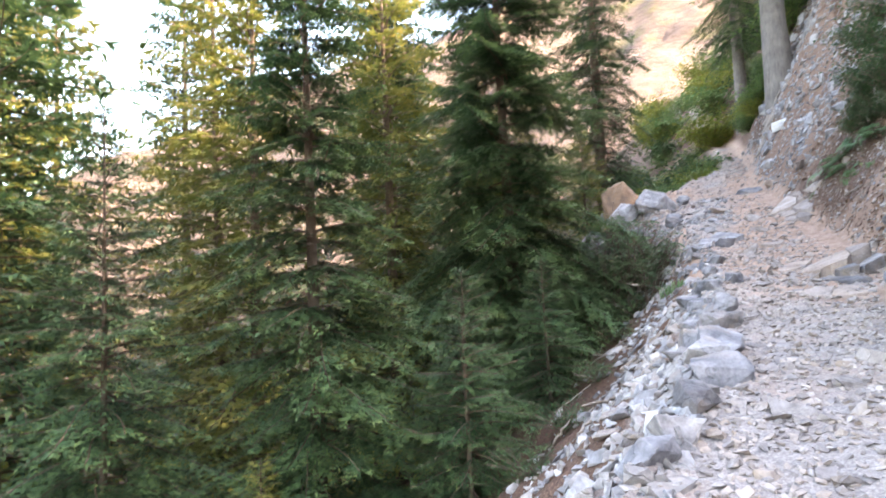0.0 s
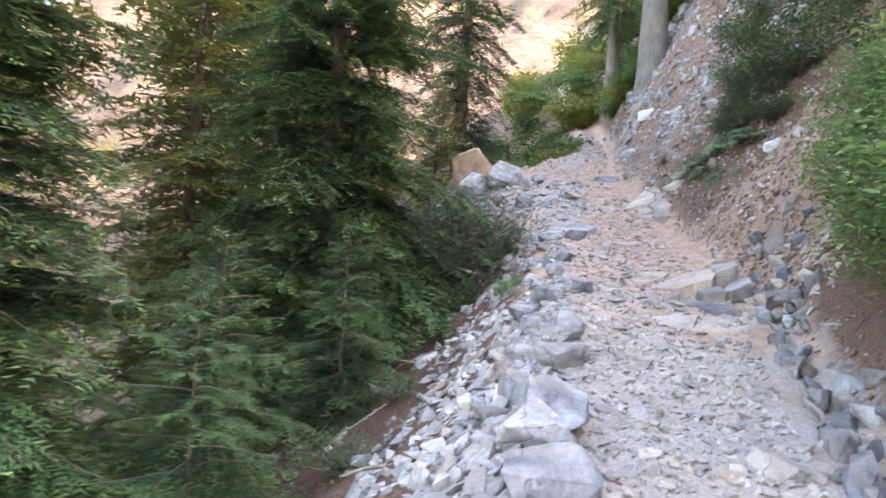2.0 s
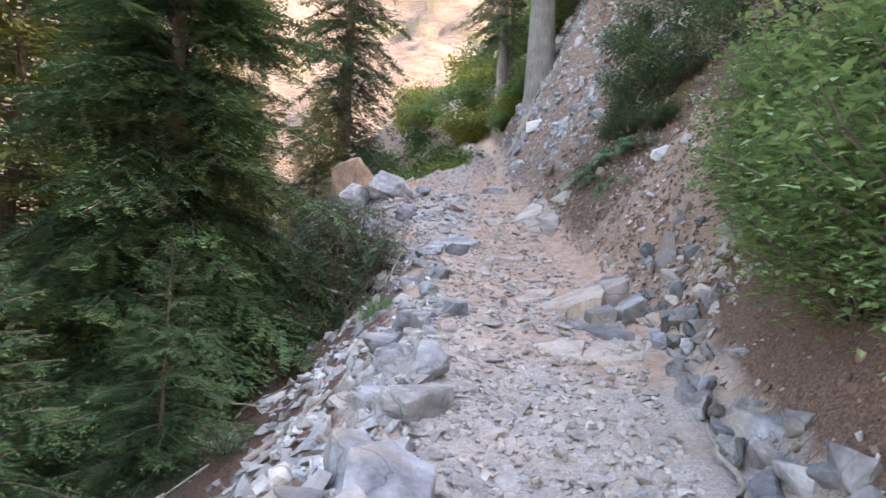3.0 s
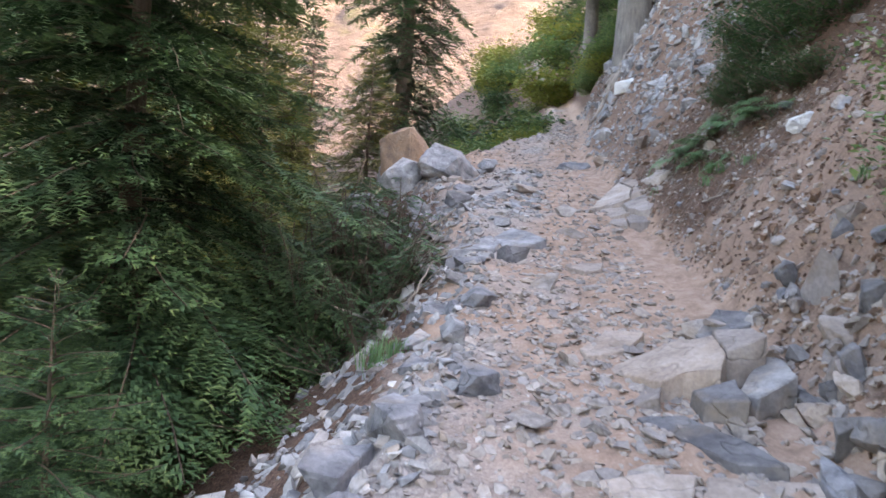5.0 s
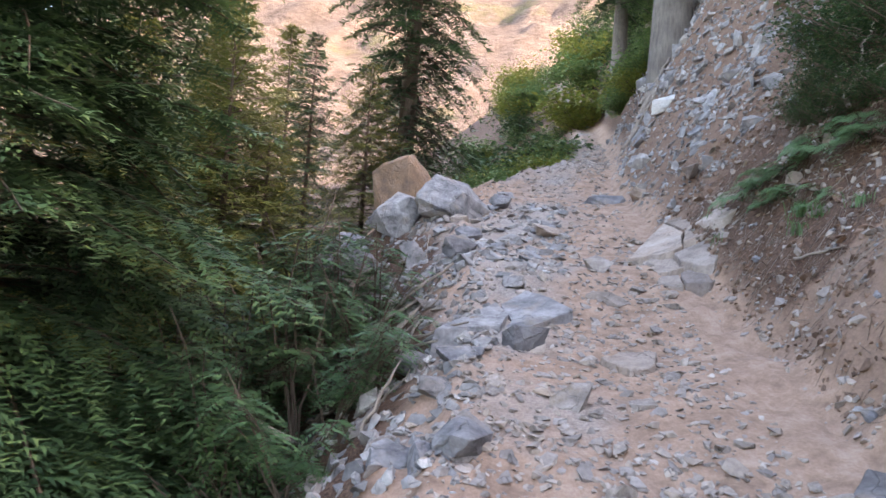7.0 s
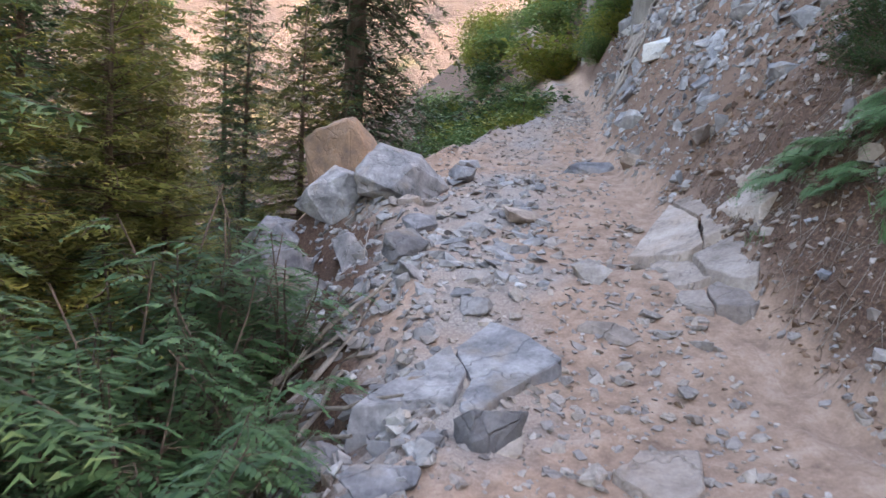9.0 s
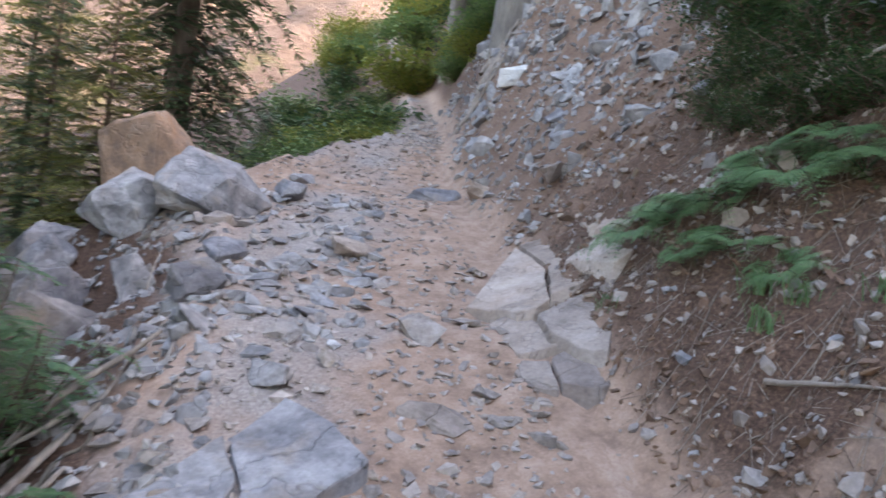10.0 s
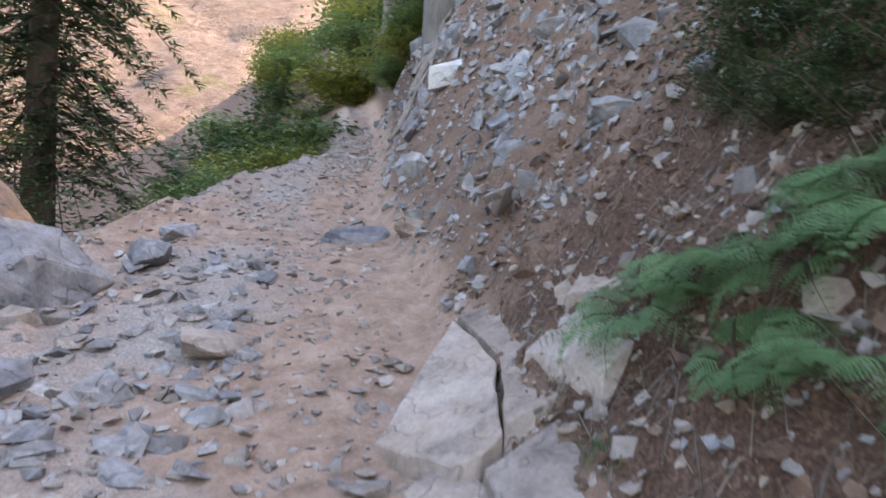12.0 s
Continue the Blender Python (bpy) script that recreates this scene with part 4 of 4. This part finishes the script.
for i in range(34):
    r = random.Random(i + 1300)
    s = r.uniform(8.2, 10.9)
    d, w = lerp_table(s, RIGHT) + r.uniform(-0.1, 0.75), r.uniform(0.14, 0.38)
    lay_rock("slate_block", s, d, (w * 0.6, w * 1.1, w * 0.7), DARK_SLATE if i % 3 else TAN_SLATE, "jagged slate block jutting from the cut bank", HEADING + r.uniform(-40, 40), r.uniform(-10, 25), r.uniform(-35, 0), 0.42, 200 + i, "slate blocks in the cut bank")

# ---- sticks ----
def stick(s0, d0, s1, d1, radius, label, lift0=0.02, lift1=0.02, seed=0, name="stick"):
    r = random.Random(seed)
    a, b = at(s0, d0, lift0), at(s1, d1, lift1)
    pts = []
    for j in range(8):
        p = a.lerp(b, j / 7)
        g = height(p.x, p.y)
        p.z = max(p.z, g + 0.01)
        pts.append(p + Vector((r.uniform(-1, 1), r.uniform(-1, 1), r.uniform(0, 1))) * radius * 1.2 - a)
    ob = new(name, mesh_of(name, *tube(pts, [radius * (1 - 0.6 * j / 7) for j in range(8)], 7), DEADWOOD, True))
    ob.location = a
    return tagged(ob, label, "stick", "fallen sticks")


stick(7.3, -1.7, 8.1, -1.05, 0.025, "weathered brown stick on the rubble slope", 0.05, 0.05, 1)
stick(7.0, -1.6, 7.9, -1.25, 0.02, "weathered brown stick on the rubble slope", 0.03, 0.04, 2)
stick(13.05, 1.4, 12.6, 1.55, 0.015, "pale broken stick lying on the bank", 0.02, 0.03, 3)
stick(12.2, -2.1, 13.6, -1.35, 0.035, "grey dead branch below the trail edge", 0.05, 0.08, 4)
stick(12.0, -1.7, 13.0, -1.4, 0.025, "grey dead branch below the trail edge", 0.03, 0.05, 5)
stick(11.2, -1.7, 11.6, -2.9, 0.022, "thin bare stem leaning over the slope", 0.05, 1.2, 7)
stick(13.1, -2.35, 12.1, -1.15, 0.024, "grey dead branch below the trail edge", 0.15, 0.12, 12)
stick(13.0, -2.1, 12.4, -1.0, 0.02, "grey dead branch below the trail edge", 0.25, 0.1, 13)
stick(13.1, -2.0, 13.7, -1.25, 0.03, "pale dead branch lying among the rubble", 0.25, 0.15, 14)
for i in range(7):
    r = random.Random(640 + i)
    s, d = 20.3 + 0.28 * i, 0.45 + 0.06 * i
    stick(s, d, s + r.uniform(0.1, 0.6), d + r.uniform(0.4, 0.9), r.uniform(0.03, 0.07), "dark exposed root under the big fir", 0.12, 0.1, 640 + i, "tree_root")
stick(14.0, 2.1, 14.5, 2.5, 0.022, "gnarled grey branch of the overhanging shrubs", 0.1, 0.35, 15)
stick(14.15, 2.15, 13.7, 2.35, 0.018, "gnarled grey branch of the overhanging shrubs", 0.12, 0.3, 16)
stick(14.8, 2.3, 14.2, 2.3, 0.014, "gnarled grey branch of the overhanging shrubs", 0.1, 0.25, 17)
stick(6.1, 0.72, 6.9, 0.8, 0.016, "thin brown stick beside the slate blocks", 0.03, 0.03, 8)
for i in range(26):
    r = random.Random(500 + i)
    s = r.uniform(11.0, 15.0) if i % 3 else r.uniform(5.5, 9.0)
    d = -lerp_table(s, LEFT) - r.uniform(0.3, 1.4)
    stick(s, d, s + r.uniform(-0.7, 0.7), d + r.uniform(-0.5, 0.5), r.uniform(0.006, 0.018), "thin grey dead twig below the trail edge", r.uniform(0.02, 0.12), r.uniform(0.02, 0.3), 20 + i)
stick(21.3, 1.6, 22.2, 2.6, 0.035, "pale dead branch on top of the bank", 0.05, 0.1, 9)
stick(9.5, -2.6, 8.2, -1.7, 0.012, "bare grey twig on the rubble slope", 0.1, 0.15, 10)


# ---- loose stones ----
def scatter(n, s0, s1, pick_d, size, seed, tumble=16):
    r = random.Random(seed)
    out = []
    for _ in range(n):
        s = r.uniform(s0, s1)
        d = pick_d(r, s)
        w = size * math.exp(r.gauss(0, 0.42))
        out.append((s, d, w, r.uniform(0, 360), r.gauss(0, tumble), r.gauss(0, tumble), r.randrange(10)))
    return out


CHIPS = [rock_mesh("stone", (1, 0.75, 0.36), 300 + i, GRAVEL, 11, 0, False) for i in range(10)]
ARRAYS = []
for me in CHIPS:
    me.calc_loop_triangles()
    v = np.array([tuple(q.co) for q in me.vertices], dtype=np.float32)
    f = np.array([tuple(t.vertices) for t in me.loop_triangles], dtype=np.int32)
    ARRAYS.append((v, f))


def stone_pose(s, d, w, turn, tip, roll):
    x, y = to_xy(s, d)
    z = rough_height(x, y, s, d)
    slope = math.degrees(math.atan((height(x + NX * 0.1, y + NY * 0.1) - height(x - NX * 0.1, y - NY * 0.1)) / 0.2))
    return pose(x, y, z + 0.05 * w, 0, 0, HEADING) @ pose(0, 0, 0, 12 + tip, -0.85 * slope + roll, 0) @ pose(0, 0, 0, 0, 0, turn) @ Matrix.Diagonal((w, w, w, 1))


def heap(name, stones, label, material=None):
    vs, fs, o = [], [], 0
    for s, d, w, turn, tip, roll, k in stones:
        v, f = ARRAYS[k]
        m = np.array(stone_pose(s, d, w, turn, tip, roll))
        vs.append(v @ m[:3, :3].T + m[:3, 3])
        fs.append(f + o)
        o += len(v)
    ob = new(name, mesh_of(name, np.concatenate(vs), np.concatenate(fs), material or GRAVEL))
    return tagged(ob, label, "gravel", kind="stuff")


def on_trail(r, s):
    return r.uniform(-lerp_table(s, LEFT), lerp_table(s, RIGHT) * 0.75)


def on_left(r, s):
    return -lerp_table(s, LEFT) - abs(r.gauss(0, 0.75)) + 0.2


def on_edge(r, s):
    return r.uniform(-1.5, -0.15)


def on_right(r, s):
    return lerp_table(s, RIGHT) + r.uniform(0.0, 1.2) ** 1.3


def on_ledge(r, s):
    return lerp_table(s, RIGHT) + r.uniform(-0.4, 0.6)


def on_bank(r, s):
    return lerp_table(s, RIGHT) + r.uniform(0.1, 2.0)


def on_rubble(r, s):
    return lerp_table(s, RIGHT) + 0.05 + 2.9 * r.random() ** 0.75


heap("gravel", scatter(6500, 0.5, 22, on_trail, 0.05, 1) + scatter(2600, 2.0, 11, on_trail, 0.055, 7) + scatter(3500, 1, 14, on_trail, 0.024, 8) + scatter(500, 21, 26.5, on_trail, 0.07, 13), "small angular slate chips covering the trail")
heap("rubble", scatter(3400, 2, 18, on_left, 0.085, 2, 30) + scatter(700, 3, 9, on_left, 0.12, 9, 30) + scatter(260, 13.8, 17.5, on_edge, 0.13, 14), "grey slate rubble spilling down the slope", RUBBLE)
heap("bank_gravel", scatter(500, 3, 8.5, on_right, 0.03, 21) + scatter(2600, 8.5, 22, on_right, 0.035, 3) + scatter(900, 8.5, 15.5, on_bank, 0.06, 15, 35) + scatter(170, 9.5, 15.5, on_bank, 0.075, 16, 35), "small stones in the cut bank")
heap("bank_rubble", scatter(4600, 15.8, 24.5, on_rubble, 0.08, 4, 34) + scatter(520, 16.2, 24.5, on_rubble, 0.18, 5, 34) + scatter(2000, 11, 24, on_rubble, 0.04, 6), "grey slate rubble covering the steep bank", RUBBLE)
heap("ledge_rubble", scatter(260, 8.2, 10.6, on_ledge, 0.075, 22, 28) + scatter(45, 8.2, 10.6, on_ledge, 0.14, 23, 28), "broken slate plates piled along the cut bank")
heap("soil_clods", scatter(5200, 8.6, 16.5, on_bank, 0.04, 17, 45) + scatter(900, 3, 9, on_bank, 0.035, 18, 45) + scatter(500, 9.0, 16.5, on_bank, 0.07, 19, 45), "crumbling brown clods of soil on the bank", CLOD)

stick(15.35, 3.3, 17.2, 4.6, 0.16, "grey weathered log lying up the slope", 0.1, 0.2, 11, "fallen_log")


def twigs(name, n, pick, seed, label, material=None, longest=0.11, s0=2.5, s1=16.5):
    """Fallen needles and twigs strewn over the bank."""
    r = random.Random(seed)
    vs, fs = [], []
    for _ in range(n):
        s = r.uniform(s0, s1)
        d = pick(r, s)
        x, y = to_xy(s, d)
        a, ln, w = r.uniform(0, 6.283), r.uniform(0.02, longest), r.uniform(0.0012, 0.003)
        dx, dy = math.cos(a) * ln / 2, math.sin(a) * ln / 2
        ends = [Vector((x + k * dx, y + k * dy, rough_height(x + k * dx, y + k * dy, *to_sd(x + k * dx, y + k * dy)) + 0.006 + r.uniform(0, 0.015))) for k in (-1, 1)]
        v, f = tube(ends, [w, w * 0.6], 3)
        o = len(vs)
        vs += v
        fs += [tuple(i + o for i in q) for q in f]
    return tagged(new(name, mesh_of(name, vs, fs, material or BARK)), label, "litter", kind="stuff")


twigs("needle_litter", 4200, lambda r, s: lerp_table(s, RIGHT) + 0.1 + r.uniform(0.0, 1.6), 61, "fallen twigs and needles on the brown bank")
twigs("twig_litter", 1200, lambda r, s: -lerp_table(s, LEFT) - 0.2 - r.uniform(0.0, 1.6), 62, "fallen twigs on the slope below the trail")

twigs("dry_stalks", 900, lambda r, s: lerp_table(s, RIGHT) + 0.2 + r.uniform(0.0, 1.4), 63, "pale dry stalks and roots on the brown bank", DEADWOOD, 0.26, 12.2, 15.5)

# larger loose stones that can be told apart
for s, d, w, turn, tip, roll, k in scatter(170, 2.5, 17, on_trail, 0.13, 11) + scatter(120, 2.5, 17, on_left, 0.16, 12):
    ob = new("stone", CHIPS[k])
    ob.parent = GROUND
    ob.matrix_basis = stone_pose(s, d, w, turn, tip, roll)
